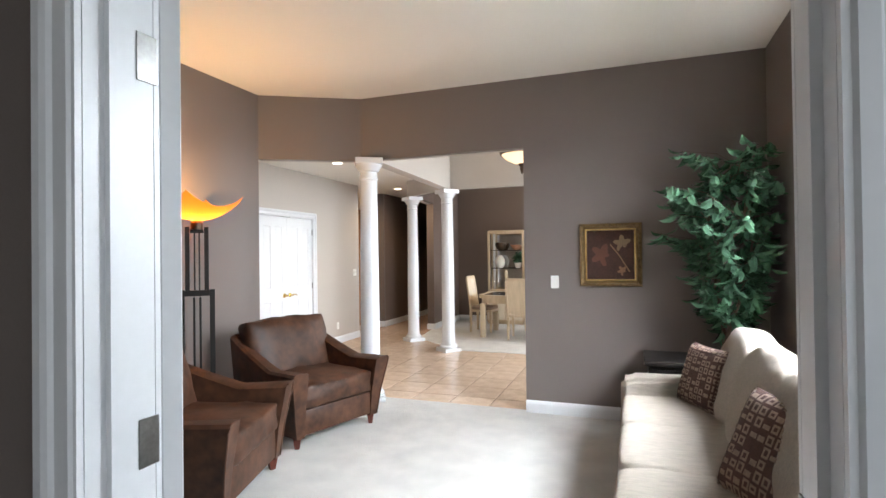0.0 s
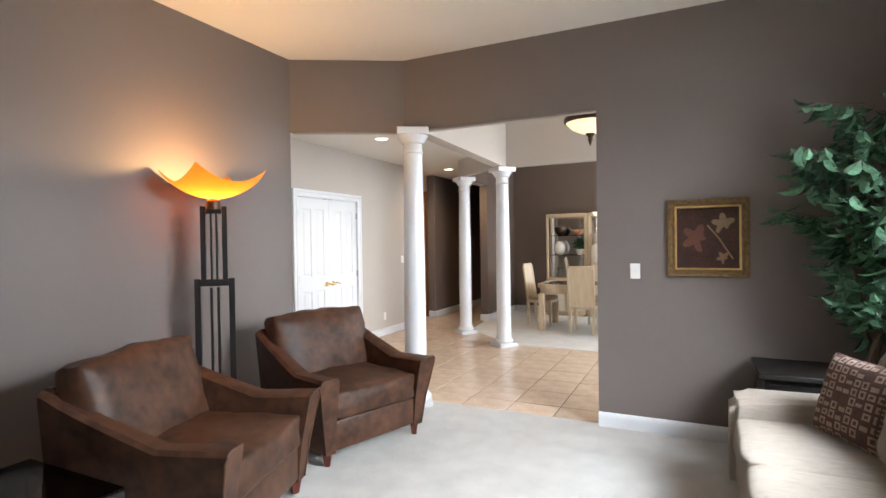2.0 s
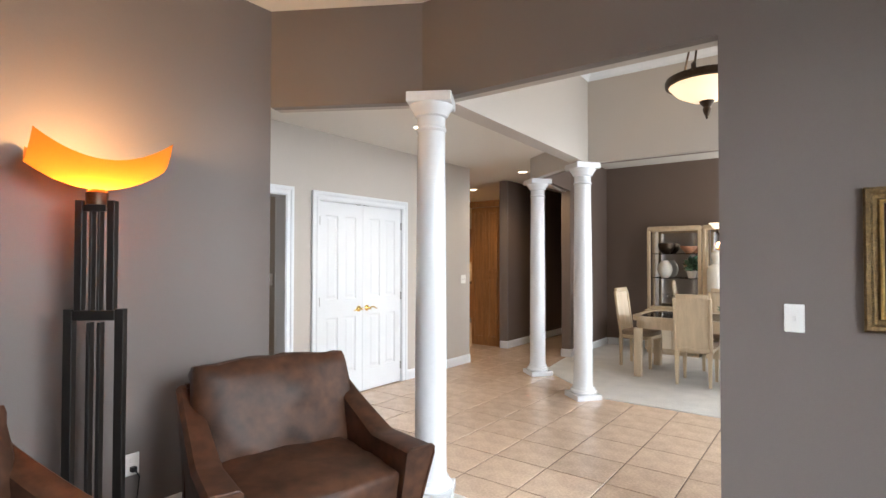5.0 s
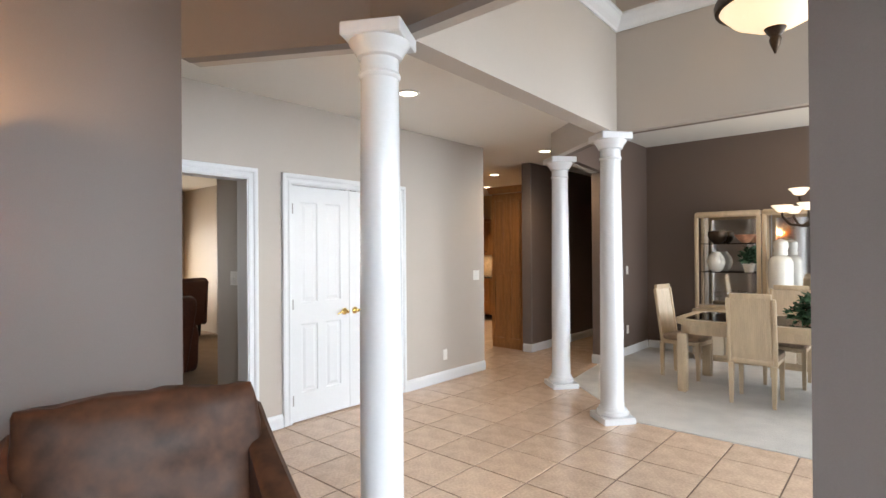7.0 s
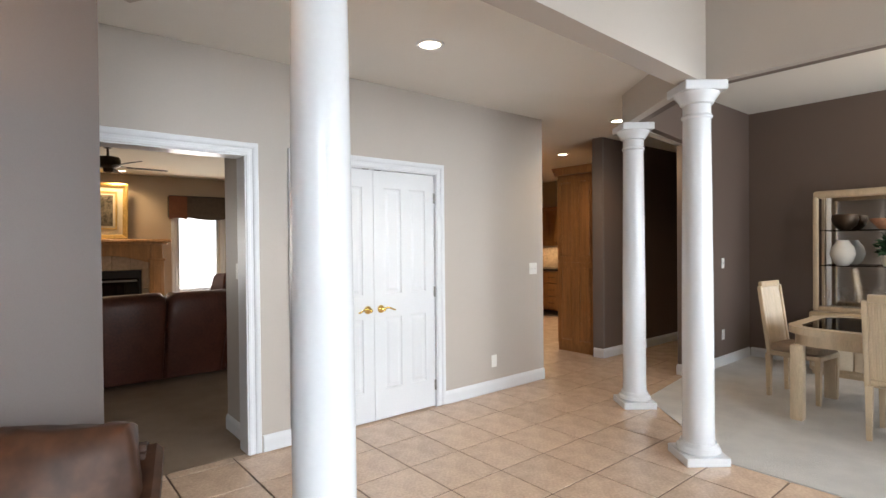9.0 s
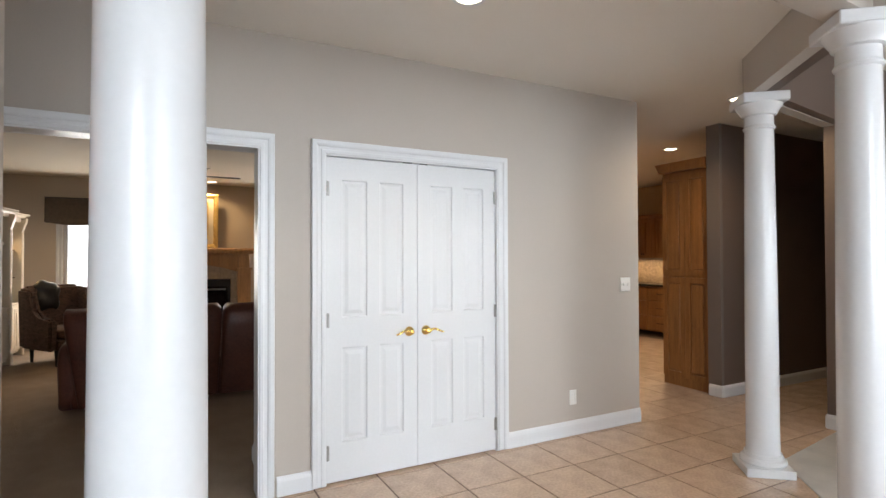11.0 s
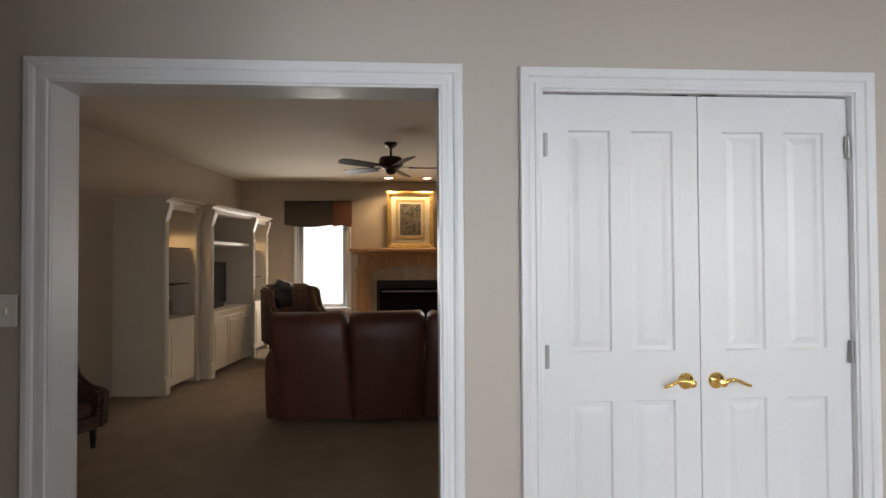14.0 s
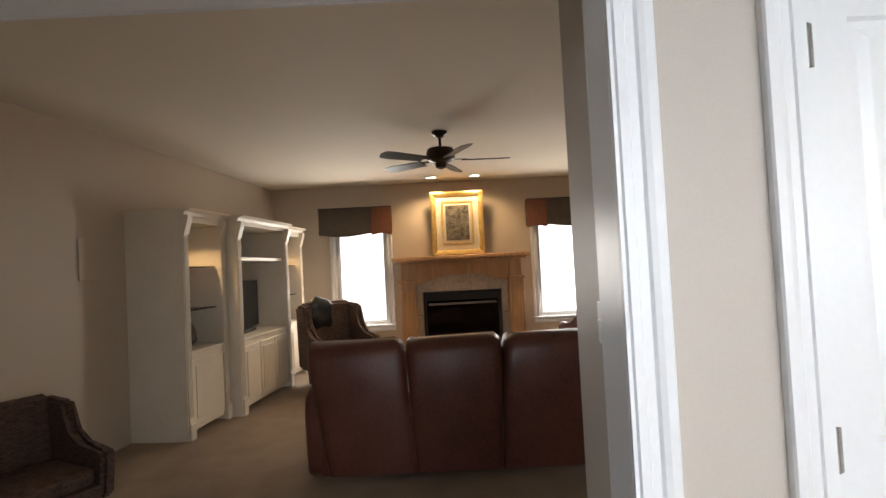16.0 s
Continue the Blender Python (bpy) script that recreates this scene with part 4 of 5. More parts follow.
part("canvas", boxes((-0.2, 0.2, -0.009, -0.004, -0.215, 0.215)), CANVAS, c, "dark brown painted canvas", False)
leaf_shape(c, -0.07, 0.0, 0.115, 1.2, mat("rust_leaf_paint", (0.11, 0.036, 0.020), 0.6, var=0.3), "rust maple leaf", -0.010)
leaf_shape(c, 0.10, 0.10, 0.085, 0.4, mat("ochre_leaf_paint", (0.20, 0.135, 0.075), 0.6, var=0.3), "ochre maple leaf", -0.010)
leaf_shape(c, 0.10, -0.14, 0.05, 0.9, mat("tan_leaf_paint", (0.20, 0.11, 0.06), 0.6, var=0.3), "small tan leaf", -0.010)
part("stem_motif", tube([(0.0, -0.011, 0.09), (0.07, -0.011, 0.0), (0.16, -0.011, -0.15)], 0.006, 6), mat("stem_paint", (0.22, 0.13, 0.07), 0.6), c, "painted stem")


def plate(x, y, z, turn, label, kind="switch", wide=0.072):
    c = thing("light_switch" if kind == "switch" else "wall_outlet", (x, y, z), label, "switch" if kind == "switch" else "outlet", turn=turn)
    part("plate", boxes((-wide / 2, wide / 2, -0.006, -0.0005, -0.058, 0.058), r=0.003), PLATE, c, "", False)
    n = 2 if wide > 0.1 else 1
    for k in range(n):
        o = (k - (n - 1) / 2) * 0.046
        if kind == "switch":
            part("toggle", boxes((o - 0.005, o + 0.005, -0.016, -0.005, -0.012, 0.010), r=0.002), PLATE, c, "", False)
        else:
            for zz in (-0.02, 0.02):
                part("socket", boxes((o - 0.014, o + 0.014, -0.008, -0.005, zz - 0.013, zz + 0.013), r=0.003), PLATE, c, "", False)
    return c


plate(-0.584, 4.85, 1.215, 0, "white toggle switch on the taupe wall")
o = plate(-3.46, 3.50, 0.36, 90, "white outlet with a plugged cord on the wall", "outlet")
part("plug", boxes((-0.014, 0.014, -0.035, -0.008, -0.035, -0.008), r=0.003), BLACK, o, "black plug")
part("cord", tube([(0, -0.03, -0.02), (0.01, -0.07, -0.05), (0.0, -0.06, -0.18), (-0.05, -0.05, -0.34)], 0.004, 6), BLACK, o, "black cord")
plate(XC, 8.24, 1.175, 90, "white double switch on the greige wall", "switch", 0.118)
plate(XC, 7.66, 0.30, 90, "white outlet on the greige wall", "outlet")
plate(XC, 3.70, 1.22, 90, "white double switch on the hall wall", "switch", 0.118)
plate(-3.59, 10.39, 1.185, 90, "white switch on the brown dining wall")
plate(-3.59, 10.39, 0.36, 90, "white outlet on the brown dining wall", "outlet")
plate(-4.93, 5.36, 1.25, 0, "white double switch just inside the family room", "switch", 0.118)

c = thing("window_lamp", (0.965, 2.55, 0.66), "tan parchment lamp shade behind the sofa", "lamp")
c.location.z = FLOOR
part("base", lathe([(0.06, 0), (0.06, 0.02), (0.012, 0.03), (0.010, 0.9)], 20), BRONZE, c)
bm = lathe([(0.105, 0.86), (0.095, 1.42)], 4, close=False)
bmesh.ops.rotate(bm, verts=bm.verts, cent=(0, 0, 0), matrix=Matrix.Rotation(radians(45), 3, "Z"))
part("shade", bm, mat("parchment_shade", (0.48, 0.27, 0.09), 0.7, var=0.15, scale=4), c, "tan square shade", False)


# ---- foyer and hall things ----
c = thing("pendant_light", (-1.148, 6.233, 0), "bronze bowl pendant with glowing alabaster glass", "pendant light")
part("bowl", lathe([(0.02, 2.55), (0.10, 2.565), (0.19, 2.61), (0.245, 2.67), (0.25, 2.69), (0.24, 2.69), (0.18, 2.625), (0.02, 2.57)], 40, close=False), BOWLG, c, "glowing alabaster glass bowl")
part("rim", lathe([(0.245, 2.665), (0.265, 2.67), (0.27, 2.70), (0.262, 2.72), (0.246, 2.72), (0.246, 2.665)], 40, close=False), BRONZE, c, "bronze rim")
part("finial", lathe([(0.004, 2.43), (0.012, 2.45), (0.022, 2.475), (0.028, 2.50), (0.022, 2.515), (0.038, 2.535), (0.05, 2.555), (0.03, 2.565)], 24), BRONZE, c, "bronze finial")
for k in range(3):
    a = k * 2.094 + 0.4
    part("chain_rod", tube([(0.255 * math.cos(a), 0.255 * math.sin(a), 2.71), (0.02 * math.cos(a), 0.02 * math.sin(a), 3.4)], 0.007, 8), BRONZE, c)
    part("clip", lathe([(0.0, 2.70), (0.016, 2.71), (0.016, 2.75), (0.0, 2.765)], 10, at=(0.262 * math.cos(a), 0.262 * math.sin(a), 0)), BRONZE, c)
part("stem", tube([(0, 0, 3.38), (0, 0, H_FOY - 0.02)], 0.012, 10), BRONZE, c)
part("canopy", lathe([(0.07, H_FOY - 0.001), (0.06, H_FOY - 0.03), (0.02, H_FOY - 0.04)], 24), BRONZE, c)


def can_light(x, y, z):
    c = thing("ceiling_light", (x, y, z), "lit recessed ceiling light with white ring", "ceiling light", "recessed lights")
    part("ring", lathe([(0.095, -0.0005), (0.09, -0.008), (0.07, -0.009), (0.068, -0.0005)], 28, close=False), WHITE, c)
    part("lamp", lathe([(0.069, -0.002), (0.069, -0.004)], 28), CANG, c, "glowing lens")


for p in ((-3.66, 6.18, H_HALL), (-4.11, 9.085, H_HALL), (-5.80, 10.33, H_HALL), (-6.9, 11.6, H_HALL), (-10.95, 4.84, H_FAM), (-10.95, 5.46, H_FAM)):
    can_light(*p)


def cab_door(parent, x0, x1, z0, z1, y, material, knob=None):
    """A framed door facing -y with a recessed, raised field."""
    w = 0.055
    bm = boxes((x0, x0 + w, y - 0.02, y, z0, z1), (x1 - w, x1, y - 0.02, y, z0, z1), (x0 + w, x1 - w, y - 0.02, y, z0, z0 + w), (x0 + w, x1 - w, y - 0.02, y, z1 - w, z1))
    d = part("door", bm, material, parent, "", False)
    part("panel", boxes((x0 + w + 0.012, x1 - w - 0.012, y - 0.016, y - 0.002, z0 + w + 0.012, z1 - w - 0.012), r=0.008), material, d, "", False)
    part("panel_back", boxes((x0 + w, x1 - w, y - 0.006, y, z0 + w, z1 - w)), material, d, "", False)
    if knob:
        part("handle", lathe([(0.012, 0), (0.015, 0.015), (0.0, 0.024)], 12, m=pose(knob[0], y - 0.02, knob[1], 90, 0, 0)), BRONZE, d, "small dark knob")
    return d


c = thing("pantry_cabinet", (-5.16, 9.76, 0), "tall honey oak pantry cabinet with crown", "cabinet")
part("body", boxes((-0.29, 0.29, 0, 0.62, 0.0, 2.33)), OAK, c, "", False)
for k in range(2):
    a = -0.285 + k * 0.285
    for z0, z1 in ((0.10, 1.18), (1.20, 2.29)):
        cab_door(c, a + 0.002, a + 0.283, z0, z1, 0, OAK)
bm = prism([(-0.29, 2.33), (0.285, 2.33), (0.285, 2.42), (0.285, 2.435), (-0.345, 2.435), (-0.34, 2.42)], -0.06, 0.62, "y")
part("crown", bm, OAK, c, "oak crown moulding", False)

for k in range(4):
    x = -9.05 + 0.55 * k
    c = thing("base_cabinet", (x, 12.38, 0), "honey oak kitchen drawer cabinet", "cabinet", "kitchen base cabinets")
    part("body", boxes((0, 0.545, 0, 0.55, 0.09, 0.88)), OAK, c, "", False)
    for z0, z1 in ((0.12, 0.36), (0.38, 0.62), (0.64, 0.86)):
        d = part("drawer", boxes((0.015, 0.53, -0.02, 0, z0, z1), r=0.004), OAK, c, "", False)
        part("handle", tube([(0.20, -0.02, (z0 + z1) / 2), (0.22, -0.045, (z0 + z1) / 2), (0.33, -0.045, (z0 + z1) / 2), (0.35, -0.02, (z0 + z1) / 2)], 0.005, 6), BRONZE, d, "dark pull")
    c = thing("wall_cabinet", (x, 12.60, 0), "honey oak kitchen wall cabinet", "cabinet", "kitchen wall cabinets")
    part("body", boxes((0, 0.545, 0, 0.34, 1.38, 2.10)), OAK, c, "", False)
    cab_door(c, 0.005, 0.27, 1.39, 2.09, 0, OAK, (0.25, 1.45))
    cab_door(c, 0.275, 0.54, 1.39, 2.09, 0, OAK, (0.295, 1.45))
    part("crown", boxes((-0.0, 0.545, -0.04, 0.34, 2.10, 2.17), r=0.01), OAK, c, "", False)
c = thing("worktop", (-7.95, 12.36, 0.88), "dark granite kitchen worktop", "worktop")
part("slab", boxes((-1.1, 1.1, -0.02, 0.58, 0, 0.035), r=0.004), GRANITE, c, "", False)
part("splashback", boxes((-1.1, 1.1, 0.575, 0.588, 0.035, 0.49)), mat("tan_backsplash_tile", (0.42, 0.30, 0.19), 0.4, var=0.35, scale=25), c, "tan tiled splashback", False)
# added fill to brighten the worktop; no fitting is modelled for it
area("kitchen_fill", (-7.95, 12.72, 1.36), (-7.95, 12.72, 0.9), 2.0, 0.1, 12, LAMP)


# ---- dining room things ----
TAN_SEAT = mat("tan_seat_fabric", (0.30, 0.22, 0.16), 0.9, var=0.2, scale=30, grain=200, bump=0.3)
c = thing("dining_table", (-1.47, 9.34, FLOOR), "blond wood dining table with rounded ends and glass top", "table")


def round_rect(hx, hy, r, n=8):
    pts = []
    for cx, cy, a0 in ((hx - r, hy - r, 0), (-hx + r, hy - r, 90), (-hx + r, -hy + r, 180), (hx - r, -hy + r, 270)):
        pts += [(cx + r * math.cos(radians(a0 + 90 * i / n)), cy + r * math.sin(radians(a0 + 90 * i / n))) for i in range(n + 1)]
    return pts


def ring_slab(hx, hy, r, w, z0, z1):
    bm = bmesh.new()
    o, i = round_rect(hx, hy, r), round_rect(hx - w, hy - w, max(0.02, r - w))
    vs = [[bm.verts.new((*p, z)) for p in q] for q, z in ((o, z0), (o, z1), (i, z1), (i, z0))]
    n = len(o)
    for a, b in zip(vs, vs[1:] + vs[:1]):
        for k in range(n):
            bm.faces.new((a[k], a[(k + 1) % n], b[(k + 1) % n], b[k]))
    return bm


part("rim", ring_slab(1.04, 0.53, 0.26, 0.09, 0.69, 0.745), ASH, c, "rounded blond wood rim")
part("apron", ring_slab(1.0, 0.49, 0.24, 0.03, 0.60, 0.69), ASH, c)
part("glass_top", prism(round_rect(0.952, 0.442, 0.18), 0.728, 0.742, "z"), SMOKE, c, "dark smoked glass top", False)
part("underpanel", prism(round_rect(0.948, 0.438, 0.18), 0.70, 0.72, "z"), BLACKWOOD, c, "", False)
for a in (-0.96, 0.90):
    for b in (-0.44, 0.44):
        part("leg", boxes((a - 0.02, a + 0.07, b - 0.045, b + 0.045, 0, 0.60), r=0.012, seg=2), ASH, c)


def dining_chair():
    c = thing("dining_chair", (0, 0, 0), "blond wood dining chair with tall reeded back and tan seat", "chair", "chairs round the dining table")
    part("seat_frame", boxes((-0.20, 0.22, -0.20, 0.20, 0.38, 0.43), r=0.01), ASH, c)
    part("seat", cushion(0.43, 0.42, 0.075, (0.01, 0, 0.455), 0.3, wrinkle=0.003), TAN_SEAT, c, "padded tan seat")
    tilt = pose(-0.20, 0, 0.43, 0, -8, 0)
    bm = bmesh.new()
    for d in ((-0.018, 0.018, -0.205, -0.17, -0.05, 0.58), (-0.018, 0.018, 0.17, 0.205, -0.05, 0.58), (-0.018, 0.018, -0.17, 0.17, 0.57, 0.625), (-0.018, 0.018, -0.17, 0.17, -0.03, 0.01)):
        box(bm, *d, r=0.008, seg=2, m=tilt)
    part("backrest", bm, ASH, c)
    bm = bmesh.new()
    box(bm, -0.004, 0.004, -0.17, 0.17, 0.01, 0.57, m=tilt)
    part("back_panel", bm, ASH, c, "", False)
    for k in range(21):
        y = -0.16 + 0.016 * k
        part("reed", lathe([(0.0068, 0.01), (0.0068, 0.57)], 6, m=tilt @ pose(0, y, 0)), ASH, c)
    for a in (-0.185, 0.195):
        for b in (-0.175, 0.175):
            bm = bmesh.new()
            lathe([(0.022, 0), (0.032, 0.39)], 4, bm, m=pose(a + (-0.02 if a < 0 else 0), b, 0, 0, 0, 45))
            part("leg", bm, ASH, c, "", False)
    return c


ch = dining_chair()
ch.matrix_basis = pose(-1.75, 8.97, FLOOR, 0, 0, 90)
copy_thing(ch, pose(-2.58, 9.62, FLOOR, 0, 0, -6))
copy_thing(ch, pose(-1.64, 9.92, FLOOR, 0, 0, -90))
copy_thing(ch, pose(-0.85, 8.96, FLOOR, 0, 0, 90))


def china(x0, x1, label, mirror):
    y0, y1, top = 10.78, 11.155, 1.96
    c = thing("china_cabinet", ((x0 + x1) / 2, 0, FLOOR), label, "china cabinet", "china cabinets")
    h = (x1 - x0) / 2
    part("base_body", boxes((-h, h, y0 - 0.12, y1, 0.05, 0.67), r=0.008), ASH, c)
    part("plinth", boxes((-h + 0.02, h - 0.02, y0 - 0.09, y1, 0, 0.05)), ASH, c)
    n = 2 if h < 0.6 else 4
    for k in range(n):
        a = -h + 0.02 + k * (2 * h - 0.04) / n
        part("door", boxes((a + 0.006, a + (2 * h - 0.04) / n - 0.006, y0 - 0.138, y0 - 0.121, 0.09, 0.63), r=0.012, seg=2), CREAMCAB, c, "cream door panel")
    bm = boxes((-h, -h + 0.05, y0, y0 + 0.05, 0.67, top - 0.06), (h - 0.05, h, y0, y0 + 0.05, 0.67, top - 0.06), r=0.014, seg=2)
    box(bm, -h, h, y0, y0 + 0.06, top - 0.08, top, r=0.03, seg=3)
    box(bm, -h + 0.05, h - 0.05, y0, y0 + 0.05, 0.67, 0.72, r=0.01)
    part("face_frame", bm, ASH, c, "rounded blond wood frame")
    part("top", boxes((-h + 0.01, h - 0.01, y0 + 0.06, y1, top - 0.04, top - 0.01)), ASH, c)
    for s in (-1, 1):
        part("side_frame", boxes((s * h - 0.012 - (0.012 if s > 0 else -0.012), s * h + 0.012 - (0.012 if s > 0 else -0.012), y1 - 0.05, y1 - 0.002, 0.67, top - 0.04)), ASH, c, "", False)
    part("mirror_back", boxes((-h + 0.03, h - 0.03, y1 - 0.012, y1 - 0.006, 0.68, top - 0.05)), MIRROR, c, "mirrored back panel", False)
    if not mirror:
        for z in (1.15, 1.53):
            part("shelf", boxes((-h + 0.03, h - 0.03, y0 + 0.06, y1 - 0.03, z, z + 0.008)), SMOKE, c, "glass shelf", False)
    return c


china(-2.82, -2.035, "blond wood glass china cabinet with filled shelves", False)
china(-2.025, -0.56, "blond wood buffet with a mirrored back", True)
spot("china_bulb", (-2.40, 10.95, 1.89), 5, LAMP, 120)
SH1, SH2, SH0 = 1.158 + FLOOR, 1.538 + FLOOR, 0.67 + FLOOR


def pot(name, at, profile, material, label, category):
    c = finish(lathe(profile, 24, at=(0, 0, 0)), name, material, None, label, True, "", category)
    c.location = at
    return c


pot("vase", (-2.59, 10.95, SH1), [(0.05, 0), (0.09, 0.04), (0.115, 0.12), (0.10, 0.20), (0.06, 0.25), (0.055, 0.27)], CERAMIC, "round white vase on a glass shelf", "vase")
pot("bowl", (-2.57, 10.95, SH2), [(0.05, 0), (0.10, 0.05), (0.12, 0.11), (0.115, 0.16), (0.09, 0.17)], BRONZE, "dark round bowl on the top shelf", "bowl")
pot("planter", (-2.20, 10.95, SH1), [(0.05, 0), (0.075, 0.10), (0.075, 0.11)], CERAMIC, "small white planter on the glass shelf", "planter")
pot("shell_dish", (-2.24, 10.94, SH2), [(0.04, 0), (0.07, 0.03), (0.12, 0.10), (0.125, 0.11)], mat("coral_shell", (0.5, 0.25, 0.15), 0.5, var=0.5, scale=14), "coral coloured shell dish on the shelf", "dish")
for k in range(8):
    pot("wine_glass", (-2.72 + 0.08 * k, 10.88 + 0.09 * (k % 2), SH0), [(0.03, 0), (0.031, 0.004), (0.005, 0.008), (0.004, 0.09), (0.025, 0.12), (0.034, 0.17), (0.029, 0.22)], GLASS, "clear wine glass on the cabinet floor", "glass")
c = thing("jar", (-1.82, 10.76, SH0), "tall white lidded ceramic jar on the buffet", "jar")
part("body", lathe([(0.10, 0), (0.115, 0.02), (0.13, 0.3), (0.135, 0.62), (0.11, 0.68), (0.06, 0.71)], 32), CERAMIC, c)
part("lid", lathe([(0.075, 0.71), (0.08, 0.73), (0.07, 0.77), (0.085, 0.82), (0.075, 0.88), (0.0, 0.92)], 32), CERAMIC, c, "domed lid")


def bush(name, at, label, category, count, rad, size, seed, hollow=None):
    rnd = random.Random(seed)
    c = thing(name, at, label, category)
    if hollow:
        part("basket", lathe(hollow, 24), BARK, c, "low woven basket")
    bm = bmesh.new()
    for _ in range(count):
        a, e = rnd.uniform(0, 6.28), rnd.uniform(-0.1, 1.4)
        d = Vector((math.cos(a) * math.cos(e), math.sin(a) * math.cos(e), math.sin(e)))
        p = Vector((d.x * rad[0], d.y * rad[1], d.z * rad[2])) * rnd.uniform(0.35, 1.0) + Vector((0, 0, 0.05))
        s = (d + Vector((rnd.uniform(-1, 1), rnd.uniform(-1, 1), rnd.uniform(-1, 0.6)))).normalized()
        w = s.cross(Vector((rnd.uniform(-1, 1), rnd.uniform(-1, 1), 1))).normalized()
        L = size * rnd.uniform(0.6, 1.2)
        q = [p, p + s * L * 0.4 + w * L * 0.28, p + s * L, p + s * L * 0.4 - w * L * 0.28]
        bm.faces.new([bm.verts.new(x) for x in q])
    lv = part("foliage", bm, LEAFM, c, "dark green leaves", False)
    tagged(lv, kind="stuff")
    return c


bush("centerpiece", (-1.22, 9.20, 0.745 + FLOOR), "dark green leafy centerpiece on the glass table top", "plant", 900, (0.30, 0.24, 0.24), 0.09, 3, [(0.10, 0), (0.14, 0.05), (0.15, 0.08)])
bush("shelf_plant", (-2.20, 10.95, SH1 + 0.10), "small green plant in a white planter", "plant", 220, (0.10, 0.10, 0.16), 0.07, 4)


def chandelier(x, y):
    c = thing("chandelier", (x, y, 0), "bronze and amber chandelier with glowing upturned glass shades", "chandelier")
    part("body", lathe([(0.006, 1.60), (0.03, 1.64), (0.05, 1.69), (0.06, 1.74), (0.045, 1.80), (0.028, 1.86), (0.04, 1.95), (0.062, 2.06), (0.07, 2.14), (0.05, 2.18), (0.075, 2.21), (0.03, 2.24), (0.012, 2.28)], 28), mat("amber_turned_finish", (0.42, 0.22, 0.10), 0.4, 0.2, var=0.3, scale=12), c, "amber turned centre column")
    part("chain", tube([(0, 0, 2.27), (0, 0, H_DIN - 0.02)], 0.009, 8), BRONZE, c, "bronze chain")
    part("canopy", lathe([(0.065, H_DIN - 0.001), (0.05, H_DIN - 0.03), (0.012, H_DIN - 0.04)], 20), BRONZE, c)
    for tier, n, r, z in ((0, 6, 0.31, 1.83), (1, 3, 0.17, 2.0)):
        for k in range(n):
            a = 2 * math.pi * k / n + 0.35 + tier * 0.5
            u = Vector((math.cos(a), math.sin(a), 0))
            lowz = z - 0.12
            pts = [u * 0.04 + Vector((0, 0, z - 0.07)), u * r * 0.45 + Vector((0, 0, lowz - 0.02)), u * r * 0.8 + Vector((0, 0, lowz)), u * r + Vector((0, 0, z - 0.04)), u * r + Vector((0, 0, z - 0.005))]
            arm = part("arm", tube(pts, 0.015, 8, None, 0.011), BRONZE, c, "curved bronze arm")
            part("shade", lathe([(0.03, z), (0.05, z + 0.01), (0.07, z + 0.04), (0.095, z + 0.065), (0.09, z + 0.066), (0.04, z + 0.014)], 24, at=(u.x * r, u.y * r, 0), close=False), glow_shade, arm, "glowing frosted glass shade")


glow_shade = glow("frosted_shade_glow", (1.0, 0.84, 0.62), 1.3, (0.8, 0.78, 0.72))
chandelier(-1.29, 9.4)
bulb("chandelier_bulb", (-1.29, 9.4, 2.36), 18, LAMP, 0.12)


# ---- family room things ----
def pilaster(parent, x, y, z1):
    """A fluted post on the front of a cabinet that faces +y, with base block and corbel."""
    bm = boxes((x - 0.034, x + 0.034, y, y + 0.012, 0.16, z1 - 0.16), r=0.003)
    for k in (-1, 0, 1):
        box(bm, x + k * 0.02 - 0.006, x + k * 0.02 + 0.006, y + 0.012, y + 0.018, 0.20, z1 - 0.20, r=0.003)
    p = part("pilaster", bm, CREAMCAB, parent, "", False)
    part("base_block", boxes((x - 0.042, x + 0.042, y, y + 0.03, 0.004, 0.15), (x - 0.038, x + 0.038, y, y + 0.022, 0.15, 0.175), r=0.006), CREAMCAB, p, "", False)
    bm = prism([(y, z1 - 0.18), (y + 0.02, z1 - 0.17), (y + 0.035, z1 - 0.11), (y + 0.05, z1 - 0.07), (y + 0.058, z1 - 0.03), (y + 0.058, z1 - 0.0), (y, z1)], x - 0.038, x + 0.038, "x")
    part("corbel", bm, CREAMCAB, p, "", False)


UNIT = pose(-8.17, 2.69, 0, 0, 0, -5.3) @ pose(7.97, -2.71, 0)


